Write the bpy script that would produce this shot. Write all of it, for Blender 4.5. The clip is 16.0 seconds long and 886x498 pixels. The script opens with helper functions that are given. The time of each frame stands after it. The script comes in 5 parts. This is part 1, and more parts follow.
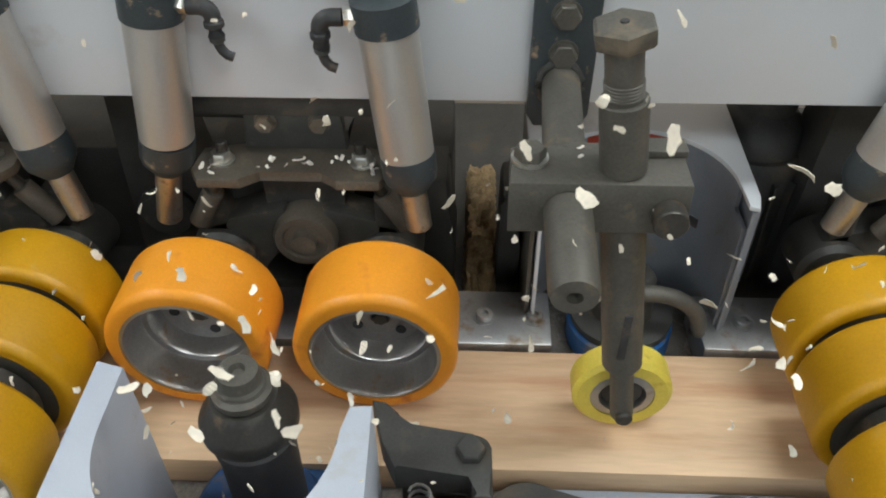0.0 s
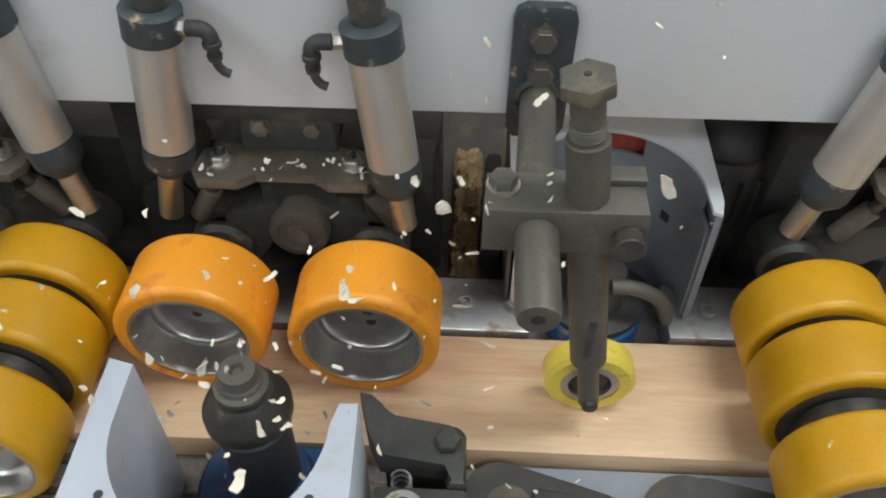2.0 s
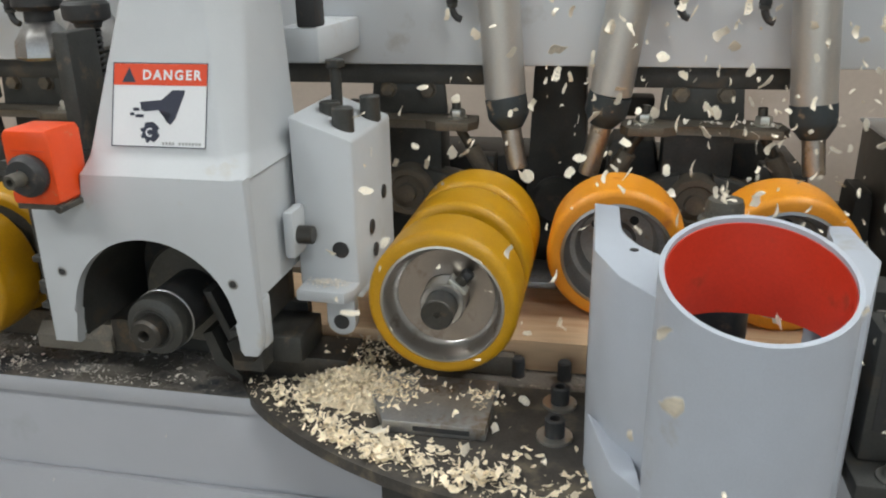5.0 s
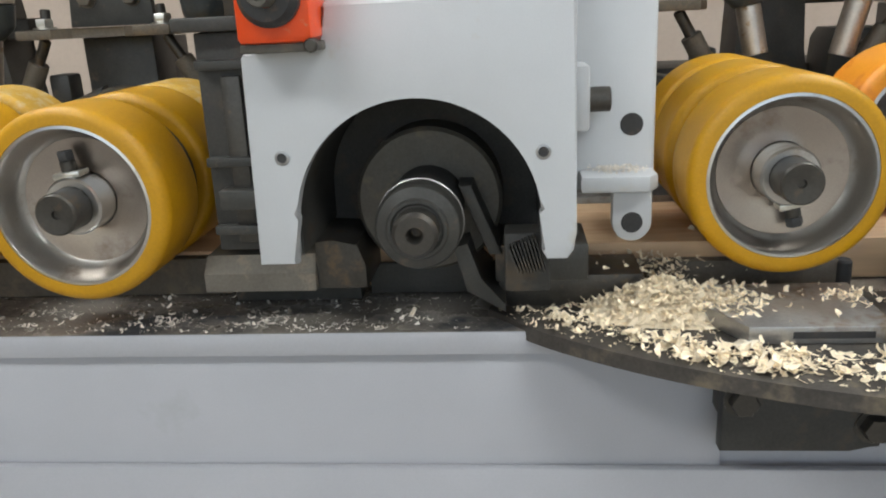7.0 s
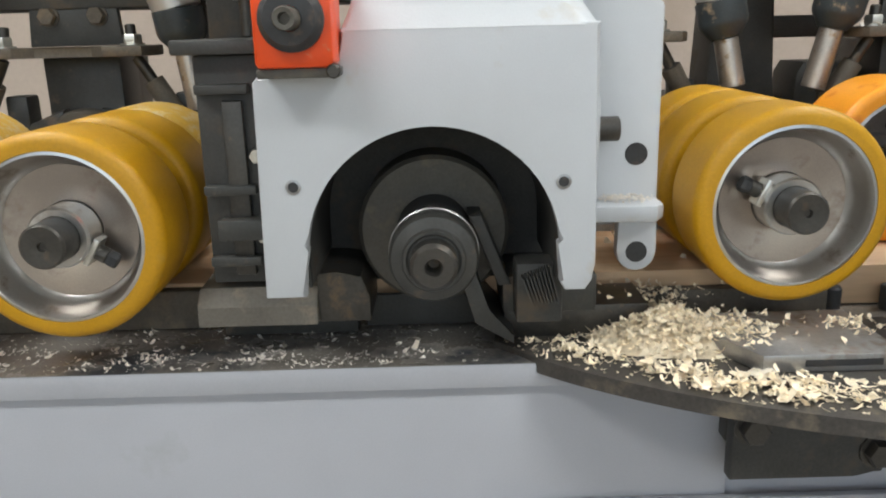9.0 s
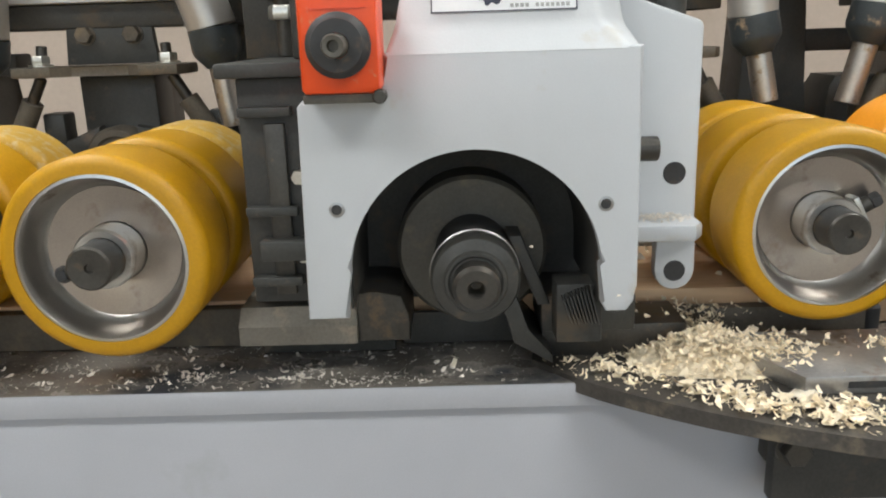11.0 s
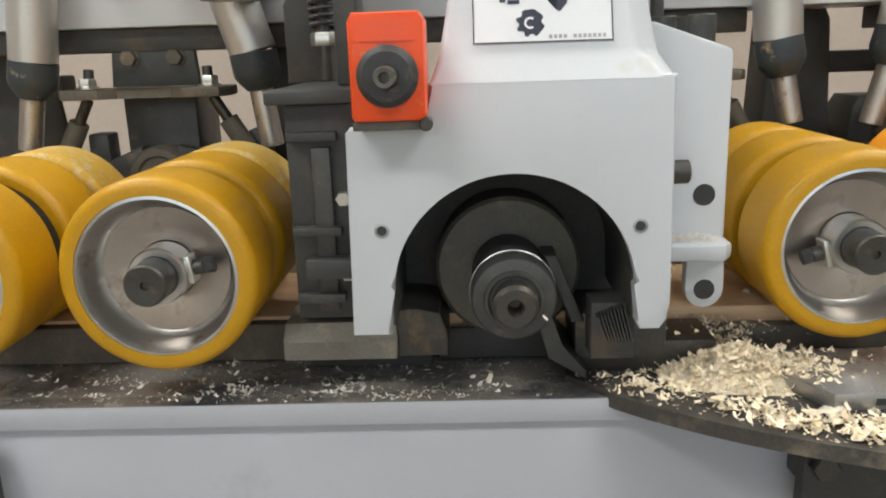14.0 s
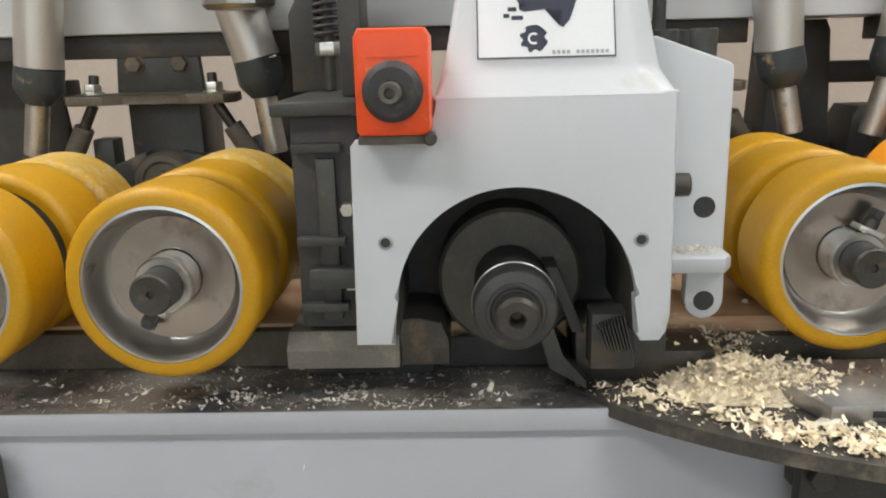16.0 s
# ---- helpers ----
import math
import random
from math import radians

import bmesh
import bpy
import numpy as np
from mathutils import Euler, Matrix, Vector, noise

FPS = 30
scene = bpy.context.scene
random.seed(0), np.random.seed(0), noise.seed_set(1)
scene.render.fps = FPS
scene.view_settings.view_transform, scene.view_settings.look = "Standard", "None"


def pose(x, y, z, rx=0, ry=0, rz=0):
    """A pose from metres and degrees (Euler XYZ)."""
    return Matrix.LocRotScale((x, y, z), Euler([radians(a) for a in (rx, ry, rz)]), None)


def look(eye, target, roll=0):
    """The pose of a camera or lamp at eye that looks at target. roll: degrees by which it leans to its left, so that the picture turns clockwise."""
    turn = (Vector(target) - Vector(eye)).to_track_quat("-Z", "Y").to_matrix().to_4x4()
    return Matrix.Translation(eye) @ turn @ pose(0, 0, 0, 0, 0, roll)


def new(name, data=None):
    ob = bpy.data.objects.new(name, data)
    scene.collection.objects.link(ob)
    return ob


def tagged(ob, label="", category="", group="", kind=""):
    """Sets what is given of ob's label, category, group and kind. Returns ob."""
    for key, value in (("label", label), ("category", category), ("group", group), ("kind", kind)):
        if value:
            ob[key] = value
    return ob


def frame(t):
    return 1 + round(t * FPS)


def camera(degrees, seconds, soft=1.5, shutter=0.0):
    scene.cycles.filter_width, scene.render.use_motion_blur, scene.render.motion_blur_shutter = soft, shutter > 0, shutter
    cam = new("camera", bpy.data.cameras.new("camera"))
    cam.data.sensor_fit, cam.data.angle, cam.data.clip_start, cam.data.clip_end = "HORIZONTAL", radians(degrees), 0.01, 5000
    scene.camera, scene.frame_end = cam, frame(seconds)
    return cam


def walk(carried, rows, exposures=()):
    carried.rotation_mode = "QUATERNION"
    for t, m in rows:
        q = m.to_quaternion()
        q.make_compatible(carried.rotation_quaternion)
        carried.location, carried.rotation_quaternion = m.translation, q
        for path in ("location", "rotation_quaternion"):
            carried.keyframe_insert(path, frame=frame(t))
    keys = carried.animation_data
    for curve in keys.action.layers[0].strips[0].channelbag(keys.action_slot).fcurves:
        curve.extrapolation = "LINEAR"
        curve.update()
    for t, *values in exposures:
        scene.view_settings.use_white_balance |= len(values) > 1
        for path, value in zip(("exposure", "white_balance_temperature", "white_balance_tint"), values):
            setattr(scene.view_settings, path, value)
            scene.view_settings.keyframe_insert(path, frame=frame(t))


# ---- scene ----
cam = camera(58.0, 16.0, soft=2.0, shutter=0.06)
PATH = [
    (0, (0.711, -0.28, 0.645), (0.636, 1.217, -0.679), -0.7),
    (0.5, (0.727, -0.319, 0.652), (0.661, 1.136, -0.718), -0.2),
    (1, (0.729, -0.324, 0.668), (0.661, 1.13, -0.704), -0.1),
    (1.5, (0.732, -0.308, 0.688), (0.661, 1.144, -0.685), -0.3),
    (2, (0.725, -0.279, 0.728), (0.661, 1.111, -0.709), 0.1),
    (2.5, (0.704, -0.275, 0.728), (0.643, 1.078, -0.743), 0.4),
    (3, (0.694, -0.297, 0.718), (0.628, 1.047, -0.763), 0.3),
    (3.5, (0.644, -0.375, 0.664), (0.589, 1.022, -0.766), 2.7),
    (4, (0.619, -0.475, 0.634), (0.503, 1.121, -0.566), 3.7),
    (4.5, (0.516, -0.569, 0.536), (0.291, 1.178, -0.412), 2.3),
    (5, (0.426, -0.638, 0.403), (0.039, 1.192, -0.305), -1.0),
    (5.2, (0.406, -0.651, 0.376), (-0.058, 1.179, -0.284), -2.3),
    (7.3, (0.04, -0.534, 0.201), (-0.061, 1.382, -0.365), -2.2),
    (7.5, (0.033, -0.534, 0.202), (-0.018, 1.388, -0.348), -1.7),
    (8, (0.02, -0.536, 0.209), (0.018, 1.391, -0.327), -1.5),
    (8.5, (0.013, -0.529, 0.205), (0.019, 1.401, -0.318), -1.5),
    (9, (0.004, -0.527, 0.209), (0.013, 1.401, -0.322), -1.5),
    (9.5, (-0.012, -0.524, 0.214), (-0.011, 1.405, -0.312), -1.6),
    (12, (-0.017, -0.536, 0.229), (-0.056, 1.396, -0.285), -1.8),
    (12.5, (-0.022, -0.544, 0.233), (-0.068, 1.39, -0.275), -1.8),
    (13, (-0.024, -0.544, 0.232), (-0.081, 1.39, -0.274), -1.9),
    (13.5, (-0.025, -0.546, 0.232), (-0.084, 1.392, -0.262), -1.9),
    (14, (-0.032, -0.548, 0.234), (-0.095, 1.39, -0.257), -1.9),
    (14.5, (-0.033, -0.553, 0.236), (-0.098, 1.385, -0.254), -1.8),
    (15, (-0.038, -0.56, 0.238), (-0.105, 1.378, -0.251), -1.7),
    (15.5, (-0.035, -0.562, 0.248), (-0.098, 1.377, -0.24), -1.6),
    (16, (-0.034, -0.552, 0.245), (-0.096, 1.385, -0.25), -1.5),
]
walk(cam, [(t, look(eye, target, roll)) for t, eye, target, roll in PATH], [(0, -0.4, 6050, 4), (3.2, -0.34, 6050, 4), (4.2, -0.24, 6000, 2), (5.1, -0.38, 6200, 5), (7.3, 0.02, 6200, 6), (9.7, 0.03, 6200, 6), (12, 0.04, 6400, 6), (16, 0.02, 6400, 6)])

# ---- world, lights, exposure ----
scene.view_settings.exposure = 0.0
world = bpy.data.worlds.new("hall_daylight")
scene.world = world
world.use_nodes = True
sky = world.node_tree.nodes.new("ShaderNodeTexSky")
sky.sky_type, sky.sun_disc, sky.sun_elevation, sky.sun_rotation = "NISHITA", False, radians(45), radians(200)
world.node_tree.links.new(sky.outputs["Color"], world.node_tree.nodes["Background"].inputs["Color"])
world.node_tree.nodes["Background"].inputs["Strength"].default_value = 0.12

# Overhead area lamps are assumed, no fixture is in view.
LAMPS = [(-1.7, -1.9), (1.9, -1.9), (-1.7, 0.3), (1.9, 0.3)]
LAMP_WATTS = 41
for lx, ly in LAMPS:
    lamp = bpy.data.lights.new("added_ceiling_lamp", "AREA")
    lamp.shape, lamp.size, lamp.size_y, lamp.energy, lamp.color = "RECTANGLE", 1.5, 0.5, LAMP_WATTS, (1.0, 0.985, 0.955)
    new("added_ceiling_lamp", lamp).matrix_world = pose(lx, ly, 2.52)
# Area lamp added in the unseen front opening to brighten the front faces.
window_light = bpy.data.lights.new("window_daylight", "AREA")
window_light.shape, window_light.size, window_light.size_y, window_light.energy, window_light.color = "RECTANGLE", 6.2, 2.2, 25, (0.94, 0.975, 1.0)
new("window_daylight", window_light).matrix_world = pose(0, -4.52, 1.05, 90, 0, 0)


# ---- materials ----
def material(name, colour, rough=0.5, metal=0.0, scale=60.0, vary=0.15, bump=0.15, fine=400.0, stain=None, amount=0.0, stain_scale=9.0, island=False, each=False, coat=0.0, stretch=(1, 1, 1)):
    """A principled surface with grain, broad variation, stains and relief."""
    m = bpy.data.materials.new(name)
    m.use_nodes = True
    nt, b = m.node_tree, m.node_tree.nodes["Principled BSDF"]

    def node(kind, **values):
        n = nt.nodes.new(kind)
        for k, v in values.items():
            n.inputs[k].default_value = v
        return n
    tc, mp = node("ShaderNodeTexCoord"), node("ShaderNodeMapping", Scale=stretch)
    nt.links.new(tc.outputs["Object"], mp.inputs["Vector"])
    broad, grain = node("ShaderNodeTexNoise", Scale=scale, Detail=5.0), node("ShaderNodeTexNoise", Scale=fine, Detail=3.0)
    for n in (broad, grain):
        nt.links.new(mp.outputs["Vector"], n.inputs["Vector"])
    half = node("ShaderNodeMath")
    half.operation = "ADD"
    nt.links.new(broad.outputs["Fac"], half.inputs[0])
    nt.links.new(grain.outputs["Fac"], half.inputs[1])
    rng = node("ShaderNodeMapRange")
    rng.inputs["From Min"].default_value, rng.inputs["From Max"].default_value = 0.6, 1.4
    rng.inputs["To Min"].default_value, rng.inputs["To Max"].default_value = 1 - vary, 1 + vary
    nt.links.new(half.outputs[0], rng.inputs["Value"])
    mul = node("ShaderNodeVectorMath")
    mul.operation = "SCALE"
    mul.inputs[0].default_value = colour
    nt.links.new(rng.outputs["Result"], mul.inputs["Scale"])
    out = mul.outputs["Vector"]
    if island or each:
        rnd = node("ShaderNodeObjectInfo").outputs["Random"] if each else node("ShaderNodeNewGeometry").outputs["Random Per Island"]
        r2 = node("ShaderNodeMapRange")
        r2.inputs["To Min"].default_value, r2.inputs["To Max"].default_value = 0.72, 1.15
        nt.links.new(rnd, r2.inputs["Value"])
        m2 = node("ShaderNodeVectorMath")
        m2.operation = "SCALE"
        nt.links.new(out, m2.inputs[0])
        nt.links.new(r2.outputs["Result"], m2.inputs["Scale"])
        out = m2.outputs["Vector"]
    if stain:
        sn = node("ShaderNodeTexNoise", Scale=stain_scale, Detail=8.0, Roughness=0.65)
        nt.links.new(mp.outputs["Vector"], sn.inputs["Vector"])
        sr = node("ShaderNodeMapRange")
        sr.inputs["From Min"].default_value, sr.inputs["From Max"].default_value = 0.62 - amount * 0.35, 0.72 - amount * 0.2
        nt.links.new(sn.outputs["Fac"], sr.inputs["Value"])
        mix = node("ShaderNodeMix")
        mix.data_type = "RGBA"
        nt.links.new(sr.outputs["Result"], mix.inputs["Factor"])
        nt.links.new(out, mix.inputs[6])
        mix.inputs[7].default_value = (*stain, 1)
        out = mix.outputs[2]
        rr = node("ShaderNodeMapRange")
        rr.inputs["To Min"].default_value, rr.inputs["To Max"].default_value = rough, min(1, rough + 0.3)
        nt.links.new(sr.outputs["Result"], rr.inputs["Value"])
        nt.links.new(rr.outputs["Result"], b.inputs["Roughness"])
    else:
        rr = node("ShaderNodeMapRange")
        rr.inputs["To Min"].default_value, rr.inputs["To Max"].default_value = rough * 0.75, min(1, rough * 1.25)
        nt.links.new(broad.outputs["Fac"], rr.inputs["Value"])
        nt.links.new(rr.outputs["Result"], b.inputs["Roughness"])
    nt.links.new(out, b.inputs["Base Color"])
    b.inputs["Metallic"].default_value = metal
    b.inputs["Coat Weight"].default_value = coat
    bp = node("ShaderNodeBump", Strength=bump, Distance=0.001)
    nt.links.new(half.outputs[0], bp.inputs["Height"])
    nt.links.new(bp.outputs["Normal"], b.inputs["Normal"])
    return m


DUST = (0.42, 0.31, 0.2)
YELLOW = material("yellow_polyurethane", (0.53, 0.272, 0.002), 0.42, scale=25, vary=0.12, bump=0.08, stain=(0.52, 0.3, 0.04), amount=0.06, stain_scale=30)
YELLOW_DUSTY = material("dusty_yellow_polyurethane", (0.57, 0.34, 0.04), 0.6, scale=25, vary=0.12, bump=0.1, stain=(0.6, 0.46, 0.24), amount=0.38, stain_scale=110)
TABLE_GREY = material("pale_blue_grey_casting", (0.27, 0.295, 0.34), 0.42, 0.1, scale=25, vary=0.1, bump=0.1, stain=(0.3, 0.25, 0.19), amount=0.15, stain_scale=16)
ORANGE = material("orange_polyurethane", (0.78, 0.305, 0.018), 0.38, scale=25, vary=0.1, bump=0.06, stain=(0.6, 0.2, 0.03), amount=0.12, stain_scale=25)
LEMON = material("lemon_polyurethane", (0.68, 0.545, 0.08), 0.45, scale=30, vary=0.12, bump=0.06, stain=(0.5, 0.36, 0.05), amount=0.15, stain_scale=40)
ALUMINIUM = material("turned_aluminium", (0.58, 0.57, 0.55), 0.3, 1.0, scale=30, vary=0.1, bump=0.03, fine=900, stain=(0.4, 0.35, 0.3), amount=0.08, stain_scale=30)
# Beige-grey tint puts brown reflections of the surroundings into the metal's colour.
DISC_GREY = material("reflection_tinted_disc", (0.43, 0.385, 0.345), 0.28, 0.95, scale=30, vary=0.12, bump=0.04, fine=900, stain=(0.33, 0.27, 0.22), amount=0.2, stain_scale=30)
GREY_RIM = material("grey_cast_rim", (0.42, 0.41, 0.4), 0.34, 0.85, scale=40, vary=0.18, bump=0.08, stain=DUST, amount=0.15, stain_scale=35)
TUBE = material("anodised_tube", (0.6, 0.58, 0.55), 0.42, 0.75, scale=20, vary=0.06, bump=0.02, stain=(0.4, 0.33, 0.25), amount=0.06)
ROD = material("chromed_rod", (0.5, 0.47, 0.43), 0.42, 1.0, scale=40, vary=0.15, bump=0.03, stain=(0.35, 0.25, 0.14), amount=0.18, stain_scale=60)
BLUE_BLACK = material("blue_black_cap", (0.038, 0.048, 0.054), 0.45, scale=60, vary=0.2, stain=DUST, amount=0.06, stain_scale=40)
BLACK = material("black_enamel", (0.05, 0.0495, 0.045), 0.45, scale=60, vary=0.25, bump=0.2, stain=(0.16, 0.12, 0.085), amount=0.12, stain_scale=30)
DEEP_BLACK = material("matt_black_iron", (0.048, 0.047, 0.043), 0.58, scale=40, vary=0.3, bump=0.2, stain=(0.1, 0.08, 0.058), amount=0.2, stain_scale=20)
BROWN_STEEL = material("brown_dusty_steel", (0.13, 0.112, 0.088), 0.6, 0.2, scale=40, vary=0.25, bump=0.2, stain=(0.24, 0.19, 0.135), amount=0.18, stain_scale=30)
DUSTY_STEEL = material("dusty_olive_steel", (0.165, 0.15, 0.125), 0.6, 0.2, scale=40, vary=0.2, bump=0.2, stain=(0.3, 0.25, 0.19), amount=0.15, stain_scale=25)
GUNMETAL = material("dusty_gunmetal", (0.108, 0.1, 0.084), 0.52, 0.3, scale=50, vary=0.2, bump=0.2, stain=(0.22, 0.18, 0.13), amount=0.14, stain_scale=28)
DARK_STEEL = material("oiled_dark_steel", (0.085, 0.08, 0.072), 0.42, 0.7, scale=60, vary=0.2, bump=0.15, stain=(0.2, 0.15, 0.1), amount=0.14, stain_scale=35)
STEEL = material("ground_steel", (0.42, 0.42, 0.42), 0.38, 0.85, scale=35, vary=0.15, bump=0.06, stain=(0.24, 0.18, 0.12), amount=0.2, stain_scale=25)
ZINC = material("zinc_plated", (0.66, 0.65, 0.6), 0.3, 0.9, scale=90, vary=0.12, bump=0.05, stain=(0.4, 0.32, 0.2), amount=0.12, stain_scale=80)
WHITE = material("white_textured_paint", (0.565, 0.585, 0.607), 0.42, scale=35, vary=0.03, bump=0.1, fine=700, stain=(0.52, 0.5, 0.46), amount=0.02, stain_scale=14)
HOOD_WHITE = material("blue_white_hood_paint", (0.46, 0.495, 0.56), 0.42, scale=30, vary=0.05, bump=0.1, fine=700, stain=(0.42, 0.42, 0.42), amount=0.06, stain_scale=14)
PANEL_PAINT = material("pale_grey_panel_paint", (0.67, 0.695, 0.73), 0.4, scale=12, vary=0.035, bump=0.06, fine=600, stain=(0.55, 0.55, 0.55), amount=0.02, stain_scale=10)
BASE_PAINT = material("light_grey_base_paint", (0.44, 0.447, 0.478), 0.4, scale=14, vary=0.05, bump=0.12, fine=700, stain=(0.4, 0.405, 0.42), amount=0.02, stain_scale=9)
HOOD_GREY = material("blue_grey_sheet", (0.22, 0.235, 0.265), 0.4, 0.1, scale=25, vary=0.12, bump=0.08, stain=(0.26, 0.23, 0.19), amount=0.2, stain_scale=18)
# Dark bluish patches hold both stains and reflections in the colour.
BED = material("stain_reflection_bed_iron", (0.31, 0.28, 0.245), 0.26, 0.4, scale=22, vary=0.35, bump=0.05, stain=(0.07, 0.075, 0.085), amount=0.34, stain_scale=11)
SHELF_BLACK = material("matt_black_plate", (0.06, 0.053, 0.046), 0.6, scale=60, vary=0.35, bump=0.3, stain=(0.17, 0.14, 0.1), amount=0.25, stain_scale=30)
WOOD = material("planed_poplar", (0.63, 0.44, 0.27), 0.55, scale=14, vary=0.14, bump=0.06, fine=120, stain=(0.5, 0.29, 0.165), amount=0.26, stain_scale=8, stretch=(0.2, 1.6, 1.6))
SHAVING = material("wood_shavings", (0.95, 0.82, 0.61), 0.7, scale=120, vary=0.15, island=True)
CHIP = material("flying_wood_chip", (0.86, 0.78, 0.64), 0.7, scale=150, vary=0.1, each=True)
SPRAY = material("flying_chip_spray", (0.86, 0.78, 0.64), 0.7, scale=150, vary=0.1, island=True)
SAWDUST = material("packed_sawdust", (0.34, 0.245, 0.13), 0.95, scale=120, vary=0.5, bump=1.0, fine=500)
DUST_BITS = material("pale_dust", (0.84, 0.78, 0.7), 0.8, scale=100, vary=0.2, island=True)
ORANGE_PLASTIC = material("orange_plastic", (0.86, 0.085, 0.012), 0.3, scale=40, vary=0.04, bump=0.03, stain=(0.6, 0.35, 0.2), amount=0.03, stain_scale=40)
RUBBER = material("black_rubber", (0.036, 0.036, 0.037), 0.55, scale=80, vary=0.2, stain=(0.12, 0.09, 0.07), amount=0.12, stain_scale=60)
DULL_RED = material("dust_covered_red", (0.42, 0.06, 0.035), 0.7, scale=40, vary=0.25, bump=0.1, stain=(0.12, 0.08, 0.06), amount=0.45, stain_scale=25)
RED = material("red_lining", (0.62, 0.045, 0.02), 0.4, scale=40, vary=0.1, bump=0.08, stain=(0.5, 0.06, 0.03), amount=0.06, stain_scale=40)
BLUE = material("blue_paint", (0.02, 0.1, 0.29), 0.35, scale=40, vary=0.12, stain=(0.2, 0.17, 0.14), amount=0.15, stain_scale=40)
NAVY = material("dusty_navy_paint", (0.016, 0.065, 0.18), 0.5, scale=40, vary=0.2, stain=(0.14, 0.115, 0.09), amount=0.28, stain_scale=45)
WALL = material("beige_plaster", (0.52, 0.44, 0.375), 0.85, scale=3, vary=0.06, bump=0.2, fine=80, stain=(0.46, 0.38, 0.31), amount=0.1, stain_scale=2)
CONCRETE = material("concrete", (0.3, 0.28, 0.25), 0.8, scale=4, vary=0.15, bump=0.3, fine=60, stain=(0.4, 0.31, 0.2), amount=0.2, stain_scale=3)
CEILING = material("white_ceiling", (0.7, 0.7, 0.68), 0.9, scale=3, vary=0.05)
SIGN_WHITE = material("white_sticker", (0.8, 0.81, 0.83), 0.35, scale=20, vary=0.02, bump=0.02)
SIGN_RED = material("red_orange_print", (0.76, 0.075, 0.02), 0.4, scale=20, vary=0.04, bump=0.02)
SIGN_INK = material("dark_print", (0.03, 0.035, 0.06), 0.5, scale=40, vary=0.1, bump=0.02)
for turned in (ALUMINIUM, DISC_GREY, GREY_RIM):
    grooves = turned.node_tree.nodes.new("ShaderNodeTangent")
    grooves.direction_type, grooves.axis = "RADIAL", "Y"
    shader = turned.node_tree.nodes["Principled BSDF"]
    turned.node_tree.links.new(grooves.outputs["Tangent"], shader.inputs["Tangent"])
    shader.inputs["Anisotropic"].default_value = 0.45
# Glow of the unseen fixtures added overhead.
GLOW = bpy.data.materials.new("added_lamp_diffuser")
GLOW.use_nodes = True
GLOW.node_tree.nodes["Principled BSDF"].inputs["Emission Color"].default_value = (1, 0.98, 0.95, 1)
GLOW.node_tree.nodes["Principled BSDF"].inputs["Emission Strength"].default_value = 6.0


# ---- shape helpers ----
def finish(bm, name, sharp=0.62):
    bmesh.ops.recalc_face_normals(bm, faces=bm.faces)
    for f in bm.faces:
        f.smooth = True
    for e in bm.edges:
        e.smooth = len(e.link_faces) == 2 and e.calc_face_angle(0) < sharp
    me = bpy.data.meshes.new(name)
    bm.to_mesh(me)
    bm.free()
    return me


def part(name, bm, mat, parent=None, label="", at=None):
    me = finish(bm, name)
    me.materials.append(mat)
    ob = new(name, me)
    if parent:
        ob.parent = parent
    if at:
        ob.matrix_basis = at
    if label:
        ob["label"] = label
    return ob


def thing(name, label, category, at=None, group="", kind=""):
    ob = new(name)
    ob.empty_display_size = 0.02
    if at:
        ob.matrix_basis = at
    return tagged(ob, label, category, group, kind)


def box(x0, x1, y0, y1, z0, z1, bevel=0.0015, bm=None, seg=2):
    bm = bm or bmesh.new()
    m = Matrix.LocRotScale(((x0 + x1) / 2, (y0 + y1) / 2, (z0 + z1) / 2), None, (abs(x1 - x0), abs(y1 - y0), abs(z1 - z0)))
    vs = bmesh.ops.create_cube(bm, size=1, matrix=m)["verts"]
    if bevel:
        bmesh.ops.bevel(bm, geom=list({e for v in vs for e in v.link_edges}), offset=bevel, segments=seg, affect="EDGES", profile=0.5)
    return bm


def lathe(profile, seg=48, bm=None, m=None, closed=False):
    """Turns (radius, height) pairs about z."""
    bm = bm or bmesh.new()
    m = m or Matrix()
    rings = []
    for r, h in profile:
        if r < 1e-6:
            rings.append([bm.verts.new(m @ Vector((0, 0, h)))])
        else:
            rings.append([bm.verts.new(m @ Vector((r * math.cos(2 * math.pi * i / seg), r * math.sin(2 * math.pi * i / seg), h))) for i in range(seg)])
    if closed:
        rings.append(rings[0])
    for a, b in zip(rings, rings[1:]):
        for i in range(seg):
            j = (i + 1) % seg
            if len(a) == 1 and len(b) == 1:
                break
            if len(a) == 1:
                bm.faces.new((a[0], b[i], b[j]))
            elif len(b) == 1:
                bm.faces.new((a[i], b[0], a[j]))
            else:
                bm.faces.new((a[i], b[i], b[j], a[j]))
    return bm


def along(p, q):
    """The pose whose z runs from p to q."""
    p, q = Vector(p), Vector(q)
    return Matrix.Translation(p) @ (q - p).to_track_quat("Z", "Y").to_matrix().to_4x4()


Y_AXIS = Matrix.Rotation(radians(-90), 4, "X")  # z of a lathe becomes +y


def rod(p, q, r, seg=24, bm=None, bevel=0.001, r2=None):
    n = (Vector(q) - Vector(p)).length
    r2 = r if r2 is None else r2
    return lathe([(0, 0), (r - bevel, 0), (r, bevel), (r2, n - bevel), (r2 - bevel, n), (0, n)], seg, bm, along(p, q))


